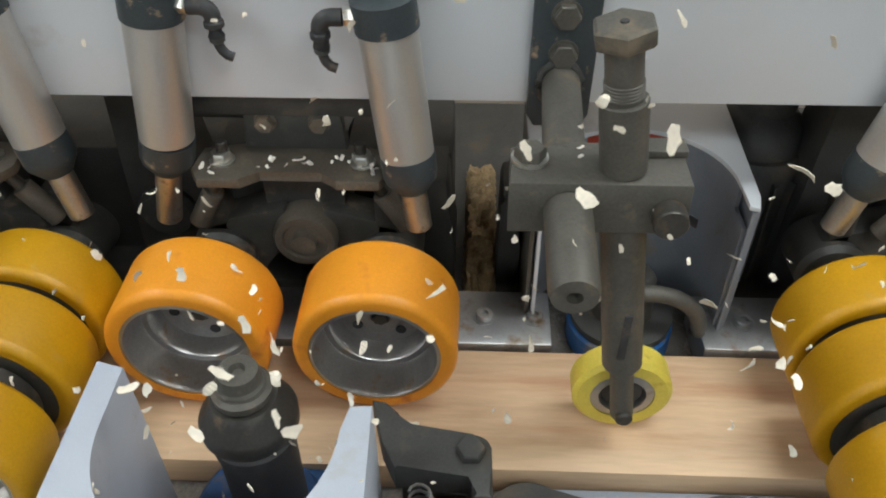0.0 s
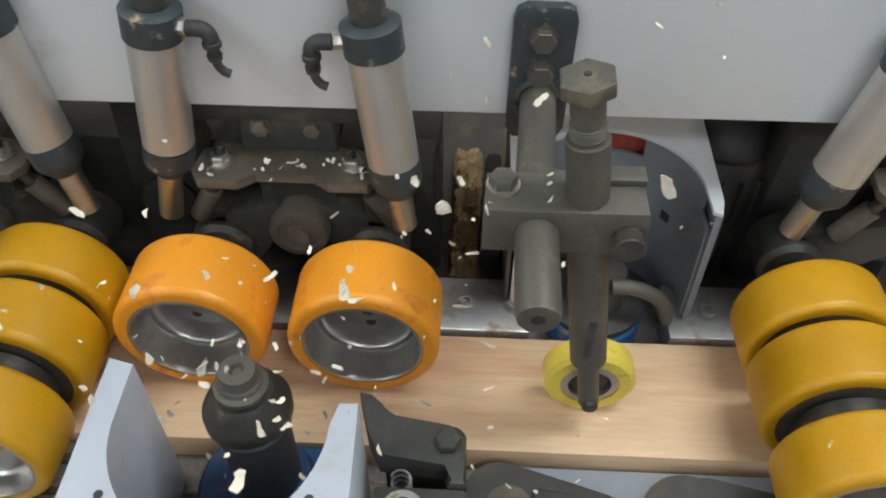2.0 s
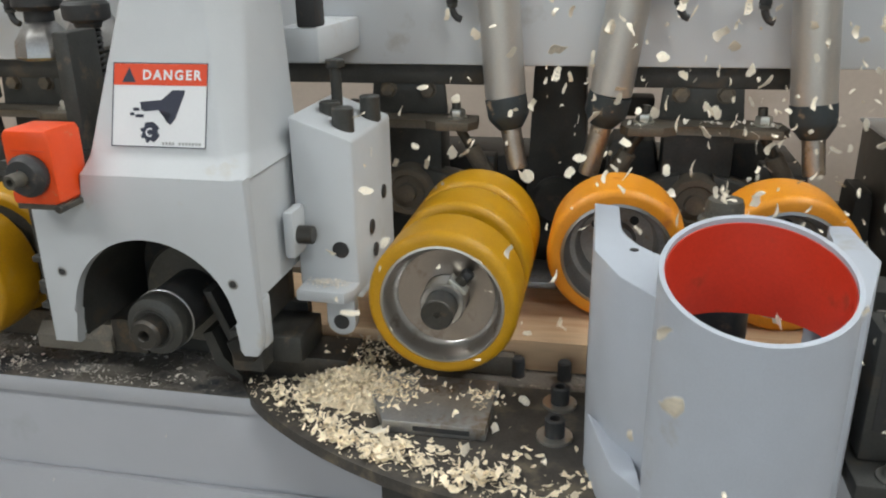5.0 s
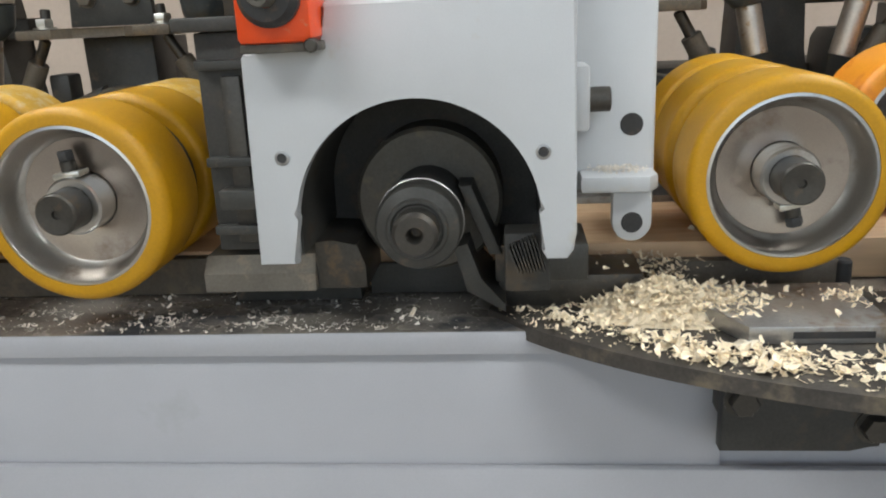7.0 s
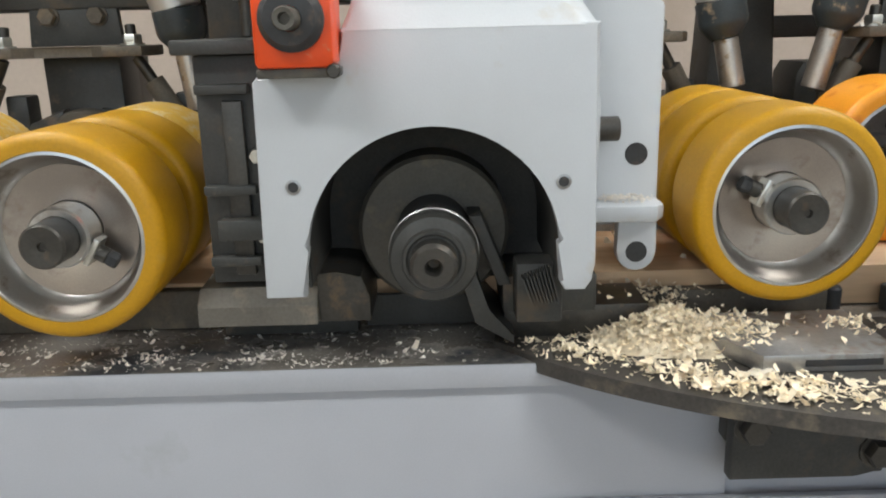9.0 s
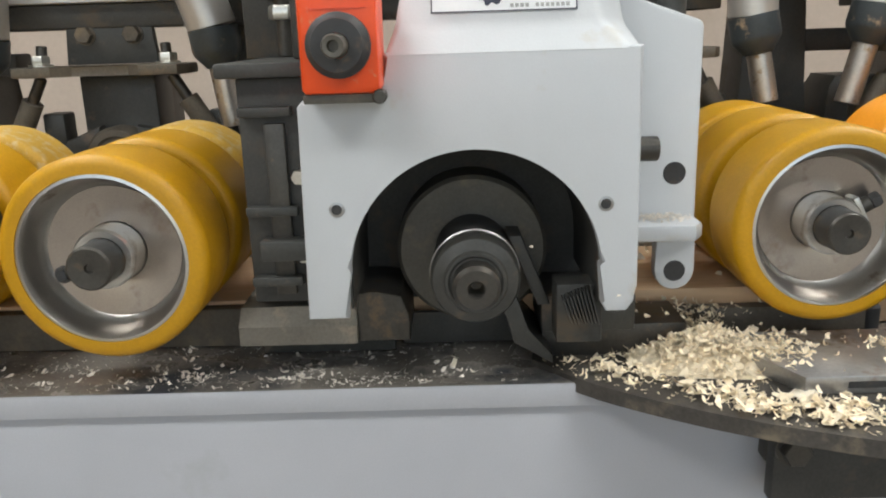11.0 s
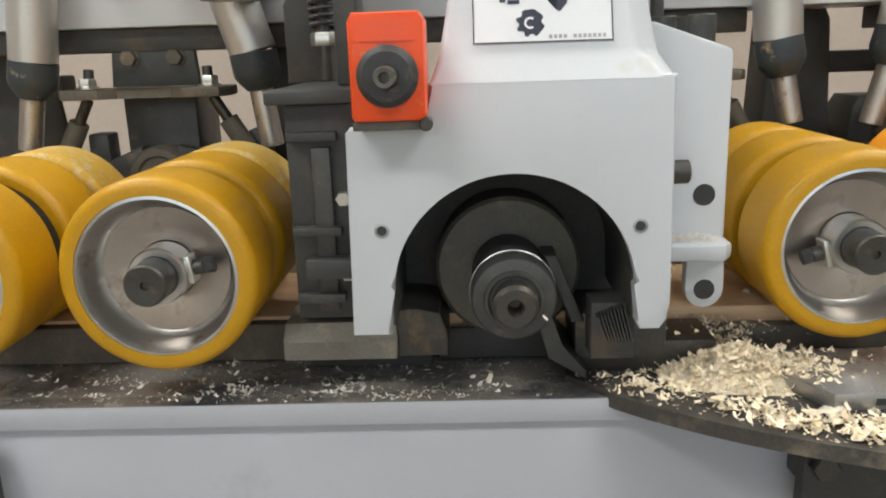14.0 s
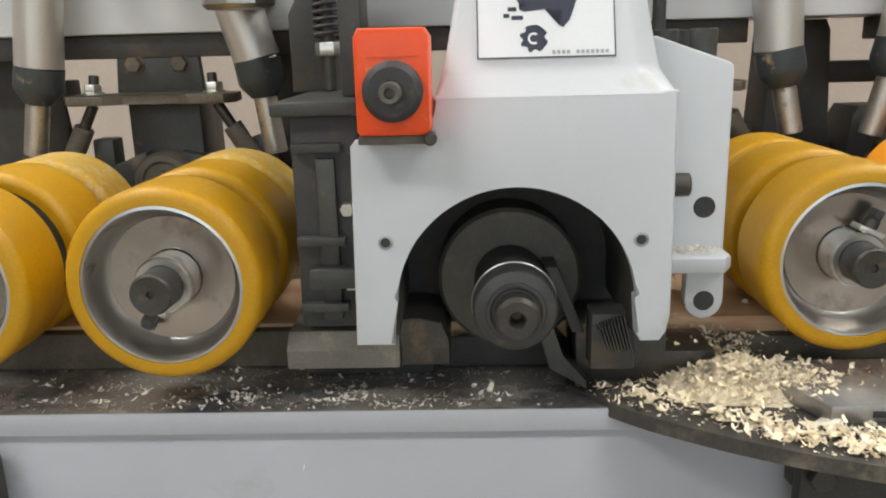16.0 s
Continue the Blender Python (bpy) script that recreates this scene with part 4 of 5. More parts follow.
arm_shape = [(0.0252, 0.0524), (0.0128, 0.0522), (0.0024, 0.0433), (-0.0199, 0.041), (-0.0183, 0.0386), (-0.012, 0.0379), (-0.0183, 0.0345), (-0.0148, 0.0325), (-0.0006, 0.034), (0.0115, 0.0322), (0.0091, 0.0225), (0.0119, 0.021), (0.0165, 0.0263), (0.0248, 0.0491)]
part("pictogram_arm", prism(arm_shape, 0.0006, 0.001), SIGN_INK, sign)
bits = bmesh.new()
for bx, by, bw in ((-0.026, 0.033, 0.006), (-0.0235, 0.027, 0.008), (-0.029, 0.0285, 0.004)):
    box(bx, bx + bw, by, by + 0.0028, 0.0006, 0.001, 0, bits)
part("pictogram_bits", bits, SIGN_INK, sign)
gear = []
for k in range(32):
    r = 0.0098 if (k // 2) % 2 else 0.0077
    gear.append((-0.0085 + r * math.cos(k / 32 * 6.283), 0.0135 + r * math.sin(k / 32 * 6.283)))
part("pictogram_gear", prism(gear, 0.0006, 0.001), SIGN_INK, sign)
part("gear_mark", prism([(-0.0085 + 0.0042 * math.cos(a / 10 * 4.4 + 0.9), 0.0135 + 0.0042 * math.sin(a / 10 * 4.4 + 0.9)) for a in range(11)] + [(-0.0085 + 0.0027 * math.cos(a / 10 * 4.4 + 0.9), 0.0135 + 0.0027 * math.sin(a / 10 * 4.4 + 0.9)) for a in range(10, -1, -1)], 0.001, 0.0012), SIGN_WHITE, sign)
nb = bmesh.new()
for k in range(12):
    if k != 4:
        box(0.004 + k * 0.0033, 0.0062 + k * 0.0033, 0.0025, 0.0050, 0.0006, 0.0008, 0, nb)
part("print_bars", nb, STEEL, sign)

# ---- cutter spindle under the guard ----
ts = thing("cutter_spindle", "dark steel horizontal cutter spindle with a stepped nose", "spindle", pose(0.0, 0.0, 0.057))
part("cutter_head", lathe([(0, 0.082), (0.056, 0.082), (0.059, 0.085), (0.059, 0.126), (0, 0.126)], 48, None, Y_AXIS), GUNMETAL, ts, "round cutter head")
part("shaft", rod((0, 0.0, 0), (0, 0.0815, 0.0), 0.029, 40), RUBBER, ts)
part("lock_collar", lathe([(0, -0.005), (0.0175, -0.005), (0.019, -0.0065), (0.021, -0.0065), (0.0225, -0.004), (0.0295, -0.001), (0.0312, 0.002), (0.0315, 0.016), (0.029, 0.02), (0, 0.02)], 48, None, Y_AXIS), BLACK, ts, "dark dished lock collar")
part("bright_edge", lathe([(0.0312, 0.0165), (0.0322, 0.0172), (0.0322, 0.0182), (0.0312, 0.019)], 48, None, Y_AXIS, True), STEEL, ts)
part("nose", lathe([(0, -0.008), (0.004, -0.008), (0.005, -0.021), (0.0062, -0.0225), (0.0135, -0.0225), (0.0162, -0.0195), (0.0162, -0.0052), (0, -0.0052)], 40, None, Y_AXIS), DARK_STEEL, ts, "steel nose with a deep centre hole")

for gx0, gx1, gz1 in ((-0.75, -0.19, -0.0025), (0.135, 0.34, -0.0135)):
    part("front_guide", box(gx0, gx1, 0.126, 0.1395, BED_Z + 0.0006 - FLOOR_Z, gz1 - FLOOR_Z, 0.001), BROWN_STEEL, base, "low brown dusty guide rail")
shoe = thing("chip_breaker", "dusty dark steel chip breaker shoes under the guard", "chip breaker", pose(0, 0.05, 0))
part("left_shoe", prism([(0.0, -0.007), (0.075, -0.007), (0.075, 0.022), (0.012, 0.02), (0.0, 0.008)], -0.182, -0.0902, "x", 0.0015), DUSTY_STEEL, shoe)
# Inside the mouth, toe and right shoe hold its shade as darker metal.
part("left_toe", prism([(-0.0898, -0.007), (-0.05, -0.007), (-0.05, 0.012), (-0.056, 0.03), (-0.075, 0.033), (-0.0898, 0.033)], 0.004, 0.075, "y", 0.0015), DARK_STEEL, shoe)
# Added block under the shoe, black for the shadow band there.
part("left_base", box(-0.178, -0.066, 0.056, 0.075, BED_Z + 0.001, -0.0075, 0.001), BLACK, shoe)
# Added black sheet hides the board and darkens the throat.
part("throat_plate", box(-0.06, 0.05, 0.07, 0.076, BED_Z + 0.001, -0.008, 0.001), DEEP_BLACK, shoe)
part("ridge_block", box(0.06, 0.094, -0.0178, 0.0095, -0.004, 0.042, 0.002), DEEP_BLACK, shoe)
part("right_shoe", box(0.052, 0.125, 0.01, 0.075, -0.006, 0.024, 0.002), BLACK, shoe)
part("right_base", box(0.054, 0.17, 0.025, 0.08, BED_Z + 0.004, -0.0065, 0.001), DARK_STEEL, shoe)
part("curved_lip", prism([(0.02, 0.026), (0.03, -0.01), (0.06, -0.028), (0.06, -0.02), (0.04, 0.0), (0.032, 0.03)], 0.0, 0.08, "y", 0.001), BLACK, shoe)
for k in range(9):
    part("knurl_ridge", prism([(0.07 + k * 0.0024, 0.014), (0.0711 + k * 0.0024, 0.014), (0.0711 + k * 0.0024 - 0.007, 0.034 + k * 0.001), (0.07 + k * 0.0024 - 0.007, 0.034 + k * 0.001)], -0.03, -0.018, "y", 0.0), DEEP_BLACK, shoe)
part("deflector", prism([(0.048, 0.02), (0.058, 0.02), (0.036, 0.075), (0.026, 0.075)], 0.0, 0.07, "y", 0.002), DEEP_BLACK, shoe)

bridge = thing("guard_bridge", "white painted bridge arm between guard and beam", "bridge", pose(0.1, 0.2, 0.28))
part("arm", box(-0.03, 0.016, 0.0, 0.15, 0.006, 0.044, 0.003), WHITE, bridge)
# Dark block drawn in place of the square opening above the arm.
part("slot_block", box(-0.008, 0.014, 0.0, 0.03, 0.0442, 0.1, 0.002), RUBBER, bridge, "dark block standing in for a square opening")

# ---- white side block ----
sb = thing("side_block", "white painted cast side block with black bolts and an eye lug", "block", pose(0.15, 0.1, 0.06))
blk = [(-0.036, 0.0), (0.03, 0.0), (0.031, 0.14), (-0.036, 0.14)]
bb = prism([(x, y) for x, y in blk], 0.0, 0.176, "z", 0.0)
for v in bb.verts:
    if v.co.z > 0.1:
        v.co.z -= 0.36 * v.co.x
bmesh.ops.bevel(bb, geom=list(bb.edges), offset=0.004, segments=2, affect="EDGES", profile=0.5)
part("body", bb, WHITE, sb)
part("flange", prism([(-0.03, -0.028), (0.022, -0.03), (0.03, -0.018), (0.03, 0.06), (-0.03, 0.06)], 0.001, 0.0145, "z", 0.003), WHITE, sb, "white projecting flange with sawdust on it")
lug = [(-0.004, 0.0)] + arc(0.0115, -0.027, 0.0155, 180, 360, 16) + [(0.027, 0.0)]
part("eye_lug", prism(lug, -0.012, 0.0, "y", 0.001), WHITE, sb)
part("eye_hole", rod((0.0115, -0.0125, -0.027), (0.0115, -0.0118, -0.027), 0.0086, 24, None, 0.0003), RUBBER, sb, "dark bored eye")
part("round_plug", rod((0.0115, -0.001, 0.05), (0.0115, 0.002, 0.05), 0.009, 24, None, 0.0005), RUBBER, sb)
part("side_stud", rod((-0.03, -0.022, 0.073), (-0.008, -0.022, 0.073), 0.0095, 20), DARK_STEEL, sb)
part("stud_boss", box(-0.036, -0.024, -0.035, 0.0, 0.05, 0.1, 0.004), WHITE, sb)
for bx, by in ((-0.012, 0.06), (0.012, 0.03), (0.02, 0.1)):
    part("top_bolt", rod((bx, by, 0.165), (bx, by, 0.193), 0.0112, 18), BLACK, sb)
part("tall_screw", rod((-0.012, 0.085, 0.17), (-0.012, 0.085, 0.225), 0.006, 16), BLACK, sb)
part("screw_top", hexhead((-0.012, 0.085, 0.225), (-0.012, 0.085, 0.233), 0.011), BLACK, sb)
for sy, sz in ((0.05, 0.06), (0.1, 0.085), (0.06, 0.03)):
    part("side_plug", rod((0.0305, sy, sz), (0.0325, sy, sz), 0.008, 18, None, 0.0005), RUBBER, sb)

# ---- orange position indicator ----
ind = thing("position_indicator", "orange plastic position indicator with a black knob", "indicator", pose(-0.081, -0.004, 0.185))
ob_pts = [(-0.024, 0.006), (-0.022, 0.003), (0.022, 0.003), (0.0245, 0.006), (0.0245, 0.066), (0.021, 0.0715), (-0.021, 0.0715), (-0.024, 0.066)]
part("case", prism(ob_pts, -0.026, 0.02, "y", 0.003), ORANGE_PLASTIC, ind)
part("window_line", box(-0.016, 0.018, -0.0268, -0.0258, 0.053, 0.0538, 0.0), SIGN_RED, ind)
part("seat", box(-0.024, 0.026, -0.022, 0.02, -0.003, 0.0028, 0.001), GUNMETAL, ind)
part("seat_screw", rod((0.024, -0.03, 0.001), (0.024, -0.02, 0.001), 0.0045, 14), DARK_STEEL, ind)
knob = part("knob", lathe([(0, 0.0), (0.0185, 0.0), (0.0195, -0.002), (0.0195, -0.008), (0.0165, -0.011), (0.0155, -0.014), (0.0075, -0.0145), (0.0075, -0.012)], 40, None, pose(0.001, -0.026, 0.032) @ Y_AXIS), RUBBER, ind, "round black rubber knob")
part("spindle_end", lathe([(0, -0.024), (0.003, -0.024), (0.0035, -0.029), (0.0062, -0.0295), (0.007, -0.028), (0.007, -0.01), (0, -0.01)], 24, None, pose(0.001, -0.026, 0.032) @ Y_AXIS), GUNMETAL, knob, "bored steel spindle end")

# ---- black column and screw beside the guard ----
col = thing("slide_column", "black machined slide column with a spring-loaded screw", "column", pose(-0.145, 0.06, BED_Z))
part("column", box(-0.024, 0.028, 0.0, 0.15, 0.062, 0.232, 0.002), DEEP_BLACK, col)
part("cap_plate", box(-0.036, 0.03, -0.012, 0.165, 0.2325, 0.243, 0.002), BLACK, col)
part("gib", box(-0.005, 0.01, -0.006, -0.0005, 0.07, 0.2, 0.001), DARK_STEEL, col)
for gz_ in (0.1, 0.16):
    bolt(col, (0.018, -0.0005, gz_), (0.018, -0.008, gz_), 0.006, ZINC)
part("step_block", box(-0.012, 0.03, -0.02, -0.001, 0.1, 0.115, 0.001), BLACK, col)
for rz in (0.078, 0.132, 0.205):
    part("rib", box(-0.022, 0.016, -0.011, -0.0008, rz, rz + 0.007, 0.001), BLACK, col)
part("lead_screw", rod((-0.013, 0.14, 0.2435), (-0.013, 0.14, 0.36), 0.0065, 20), DARK_STEEL, col)
part("lock_nut", hexhead((-0.013, 0.14, 0.275), (-0.013, 0.14, 0.287), 0.0125), ZINC, col)
spr = [(-0.013 + 0.0115 * math.cos(k * 0.6), 0.14 + 0.0115 * math.sin(k * 0.6), 0.29 + k * 0.00062) for k in range(110)]
part("spring", pipe(spr, 0.002, None, 6), RUBBER, col, "black coil spring")
part("screw_knob", lathe([(0, 0.3605), (0.014, 0.3605), (0.016, 0.366), (0.025, 0.37), (0.026, 0.374), (0.026, 0.386), (0.022, 0.39), (0, 0.39)], 32, None, pose(-0.013, 0.14, 0)), RUBBER, col, "black screw knob")
part("upper_rail", box(0.012, 0.03, 0.04, 0.09, 0.2435, 0.365, 0.002), BLACK, col)

def regulator(x, z):
    """A filter regulator: grey tapered body, black neck and knob, held to the beam."""
    th = thing("air_regulator", "grey air regulator with a black adjusting knob above the rollers", "regulator", pose(x, 0.24, z), "air regulators")
    part("body", lathe([(0, -0.052), (0.03, -0.052), (0.034, -0.048), (0.032, -0.03), (0.02, -0.012), (0.016, -0.008), (0, -0.008)], 8), GREY_RIM, th, "grey tapered body")
    part("neck", lathe([(0, -0.0078), (0.017, -0.0078), (0.017, 0.004), (0, 0.004)], 24), RUBBER, th)
    part("knob", lathe([(0, 0.0042), (0.022, 0.0042), (0.029, 0.01), (0.029, 0.022), (0.024, 0.026), (0.02, 0.034), (0, 0.035)], 32), RUBBER, th, "black adjusting knob")
    part("bracket", box(-0.012, 0.012, 0.02, 0.111, -0.044, -0.03, 0.002), BLACK, th)
    return th


regulator(-0.25, 0.335)
regulator(-0.178, 0.348)
head = thing("slide_head", "matt black slide head block behind the indicator", "block", pose(-0.2, 0.23, 0.205))
part("block", prism([(0.004, 0.0), (0.045, 0.0), (0.045, 0.088), (0.016, 0.094), (0.004, 0.07)], -0.02, 0.05, "y", 0.003), DEEP_BLACK, head)
part("tie_bar", box(0.008, 0.036, 0.0502, 0.1205, 0.062, 0.082, 0.002), DEEP_BLACK, head)

# ---- round shelf, its bracket and the slotted plate ----
SHELF_EDGE = [(0.045, 0.075), (0.06, 0.048), (0.085, 0.02), (0.12, -0.007), (0.16, -0.033), (0.2, -0.054), (0.245, -0.073), (0.29, -0.088), (0.35, -0.1), (0.42, -0.104), (0.49, -0.1)]


def shelf_front(x):
    """y of the shelf's rounded front edge at x."""
    return float(np.interp(x, [p[0] for p in SHELF_EDGE], [p[1] for p in SHELF_EDGE]))


shelf = thing("round_shelf", "matt black round-edged shelf plate strewn with shavings", "shelf", pose(0.30, 0.14, -0.044))
smooth = [(x, (shelf_front(x - 0.012) + shelf_front(x) + shelf_front(x + 0.012)) / 3) for x in [0.045 + 0.445 * k / 40 for k in range(41)]]
part("plate", prism([(x - 0.3, y - 0.14) for x, y in smooth] + [(0.19, -0.042), (-0.25, -0.042)], 0.0, 0.012, "z", 0.0012), SHELF_BLACK, shelf)
part("bracket", prism([(-0.08, -0.0005), (-0.08, -0.084), (0.015, -0.084), (0.018, -0.08), (0.036, -0.08), (0.04, -0.05), (0.022, -0.05), (0.02, -0.0005)], -0.13, -0.1148, "y", 0.002), DEEP_BLACK, shelf, "black steel bracket with two bolts")
part("gusset", box(-0.08, 0.03, -0.1145, -0.092, -0.06, -0.001, 0.002), DEEP_BLACK, shelf)
for bx, by in ((-0.066, -0.13), (0.03, -0.13)):
    bolt(shelf, (bx, by, -0.04 if bx < 0 else -0.062), (bx, by - 0.01, -0.04 if bx < 0 else -0.062), 0.011, DARK_STEEL, 0.014)

side_bracket = thing("base_bracket", "black steel bracket with a bolt on the machine base", "bracket", pose(-0.468, 0.031, -0.164))
part("plate", prism([(-0.09, 0.0), (0.048, 0.0), (0.05, 0.004), (0.05, 0.094), (0.046, 0.098), (-0.09, 0.098)], -0.02, -0.0003, "y", 0.002), DEEP_BLACK, side_bracket)
bolt(side_bracket, (0.032, -0.02, 0.05), (0.032, -0.03, 0.05), 0.011, DARK_STEEL, 0.014)

slot = thing("slotted_plate", "ground steel slotted plate lying on the shelf", "plate", pose(0.27, 0.022, -0.0319))
part("plate", prism([(-0.085, 0.06), (-0.04, -0.03), (0.06, -0.03), (0.06, 0.06)], 0.0, 0.0135, "z", 0.0012), STEEL, slot)
part("slot", box(-0.01, 0.045, -0.0304, -0.0298, 0.0045, 0.0095, 0.0), RUBBER, slot, "dark narrow slot")
for bx, by in ((0.394, 0.07), (0.393, 0.011)):
    wb = thing("washer_bolt", "zinc washer with a dark socket bolt on the shelf", "bolt", pose(bx, by, -0.0319), "shelf bolts")
    part("washer", lathe([(0.008, 0), (0.017, 0), (0.017, 0.003), (0.008, 0.003)], 28, None, None, True), ZINC, wb)
    part("bolt", lathe([(0, 0.0), (0.0095, 0.0), (0.0095, 0.02), (0.0085, 0.021), (0.005, 0.021), (0.005, 0.013), (0, 0.013)], 20), RUBBER, wb)
for bx in (0.345, 0.395):
    wb = thing("stop_screw", "small black stop screw at the board edge", "screw", pose(bx, 0.13, BED_Z + 0.0002), "stop screws")
    part("screw", lathe([(0, 0.0), (0.0075, 0), (0.0075, 0.02), (0.006, 0.022), (0, 0.022)], 16), RUBBER, wb)


# ---- shavings and dust ----
def curl(bm, p, size, rng, flat=0.5, flake=False):
    """One curled wood shaving: a thin bent strip."""
    n, w, th_ = 5, size * rng.choice((rng.uniform(0.12, 0.28), rng.uniform(0.25, 0.6))), 0.00025
    bend, turn = rng.choice((rng.uniform(0.2, 1.0), rng.uniform(0.8, 3.4))), Euler((rng.uniform(-flat, flat), rng.uniform(-flat, flat), rng.uniform(0, 6.28))).to_matrix()
    if flake:
        w, bend = size * rng.uniform(0.35, 0.85), bend * 0.4
    rows_c, twist = [], rng.uniform(-0.9, 0.9)
    for i in range(n):
        f = i / (n - 1) - 0.5
        a, r = bend * f, size / bend
        c_ = Vector((r * math.sin(a), w * rng.uniform(-0.12, 0.12), r * (1 - math.cos(a))))
        wide = w * (rng.uniform(0.3, 0.8) if i in (0, n - 1) else rng.uniform(0.75, 1.1)) / 2
        across = Vector((rng.uniform(-0.25, 0.25), math.cos(twist * f), math.sin(twist * f)))
        rows_c.append([bm.verts.new(Vector(p) + turn @ (c_ + across * (q * wide) + Vector((0, 0, h)))) for q, h in ((-1, 0), (1, 0), (1, th_), (-1, th_))])
    for a, b in zip(rows_c, rows_c[1:]):
        for k in range(4):
            bm.faces.new((a[k], a[(k + 1) % 4], b[(k + 1) % 4], b[k]))
    bm.faces.new(rows_c[0])
    bm.faces.new(rows_c[-1])


def stuff(name, bm, mat, label, category):
    me = bpy.data.meshes.new(name)
    bm.to_mesh(me)
    bm.free()
    me.materials.append(mat)
    return tagged(new(name, me), label, category, kind="stuff")


rng = random.Random(7)
heap = bmesh.new()
def shelf_top(x, y):
    """Height of what lies under the shavings: the shelf, or the slotted plate on it."""
    return -0.0182 if y > -0.008 and x > 0.27 - 0.085 + 0.045 * min(1, (0.082 - y) / 0.09) and x < 0.33 else -0.0317


core = [[heap.verts.new((0.182 + 0.062 * u, 0.058 + 0.036 * v - 0.007 * u, -0.0319 + 0.0135 * max(0, 1 - u * u - v * v) + (rng.uniform(0, 0.003) if u * u + v * v < 0.85 else 0))) for u in [k / 14 - 1 for k in range(29)]] for v in [k / 10 - 1 for k in range(21)]]
for c0, c1 in zip(core, core[1:]):
    for k in range(28):
        if max(q.co.z for q in (c0[k], c0[k + 1], c1[k + 1], c1[k])) > -0.0318:
            heap.faces.new((c0[k], c0[k + 1], c1[k + 1], c1[k]))
for k in range(1800):
    a, r = rng.uniform(0, 6.283), abs(rng.gauss(0, 0.55))
    x, y = 0.182 + 0.07 * r * math.cos(a), 0.056 + 0.042 * r * math.sin(a) - 0.12 * (0.078 * r * math.cos(a))
    if shelf_front(x) + 0.01 < y < 0.12:
        curl(heap, (x, y, max(shelf_top(x, y), -0.0315 + max(0, 0.03 * (1 - r)) * rng.uniform(0.5, 1))), rng.choice((rng.uniform(0.002, 0.006), rng.uniform(0.005, 0.012))), rng, 0.65)
for k in range(34):
    cx = rng.choice((rng.uniform(0.08, 0.2), rng.triangular(0.18, 0.47, 0.25), rng.triangular(0.18, 0.3, 0.24)))
    cy = shelf_front(cx) + 0.016 + abs(rng.gauss(0.008, 0.016))
    for q in range(rng.randrange(4, 30)):
        x, y = cx + rng.gauss(0, 0.012), cy + rng.gauss(0, 0.007)
        if shelf_front(x) + 0.007 < y < 0.09 and not (0.225 < x < 0.335 and y > -0.011):
            curl(heap, (x, y, -0.0317 + rng.uniform(0, 0.006)), rng.choice((rng.uniform(0.003, 0.007), rng.uniform(0.006, 0.015))), rng, 0.6)
for k in range(420):
    x = rng.uniform(0.05, 0.47)
    y = shelf_front(x) + 0.004 + abs(rng.gauss(0, 0.035))
    if y < 0.09 and not (0.2 < x < 0.335 and y > -0.011):
        curl(heap, (x, y, -0.0317), rng.uniform(0.0012, 0.004), rng, 0.4)
for k in range(200):
    x, y = rng.choice(((0.222, 0.05), (0.225, 0.04), (0.318, 0.045)))
    curl(heap, (x + rng.gauss(0, 0.012), min(0.075, y + rng.gauss(0, 0.01)), -0.0178 + rng.uniform(0, 0.004)), rng.uniform(0.003, 0.008), rng, 0.9)
for k in range(420):
    curl(heap, (rng.gauss(0.17, 0.026), rng.uniform(0.09, 0.137), -0.034 + rng.uniform(0, 0.028)), rng.uniform(0.003, 0.008), rng, 1.0)
for k in range(150):
    x = rng.uniform(0.09, 0.47)
    y = shelf_front(x) + 0.01 + rng.triangular(0.0, 0.1, 0.02)
    if y < 0.085 and not (0.2 < x < 0.335 and y > -0.011):
        curl(heap, (x, y, -0.0316), rng.uniform(0.004, 0.0105), rng, 0.35, True)
stuff("shavings", heap, SHAVING, "loose heap of pale curled wood shavings on the shelf", "shavings")
bedbits = bmesh.new()
for k in range(130):
    cx, cy = rng.choice((rng.uniform(-0.66, 0.03), rng.gauss(-0.13, 0.07), rng.gauss(-0.28, 0.08))), 0.036 + 0.085 * rng.random() ** 1.6
    for q in range(rng.choice((1, 2, 4, 6, 16))):
        x, y = cx + rng.gauss(0, 0.012), cy + rng.gauss(0, 0.005)
        if -0.7 < x < 0.05 and 0.035 < y < 0.14:
            curl(bedbits, (x, y, BED_Z + 0.0005), rng.choice((rng.uniform(0.001, 0.0025), rng.uniform(0.003, 0.0075))), rng, 0.5)
for k in range(900):
    curl(bedbits, (rng.uniform(-0.68, 0.045), 0.036 + 0.1 * rng.random() ** 1.3, BED_Z + 0.0005), rng.uniform(0.0005, 0.0014), rng, 0.4)
for k in range(420):
    curl(bedbits, (rng.triangular(0.76, 1.3, 0.85), rng.triangular(-0.1, 0.13, 0.0), BED_Z + 0.0135), rng.uniform(0.002, 0.01), rng, 0.9)
for k in range(260):
    curl(bedbits, (0.15 + rng.triangular(-0.026, 0.026, -0.005), 0.1 + rng.triangular(-0.024, -0.003, -0.006), 0.06 + 0.0149 + rng.uniform(0, 0.004)), rng.uniform(0.001, 0.004), rng, 0.6)
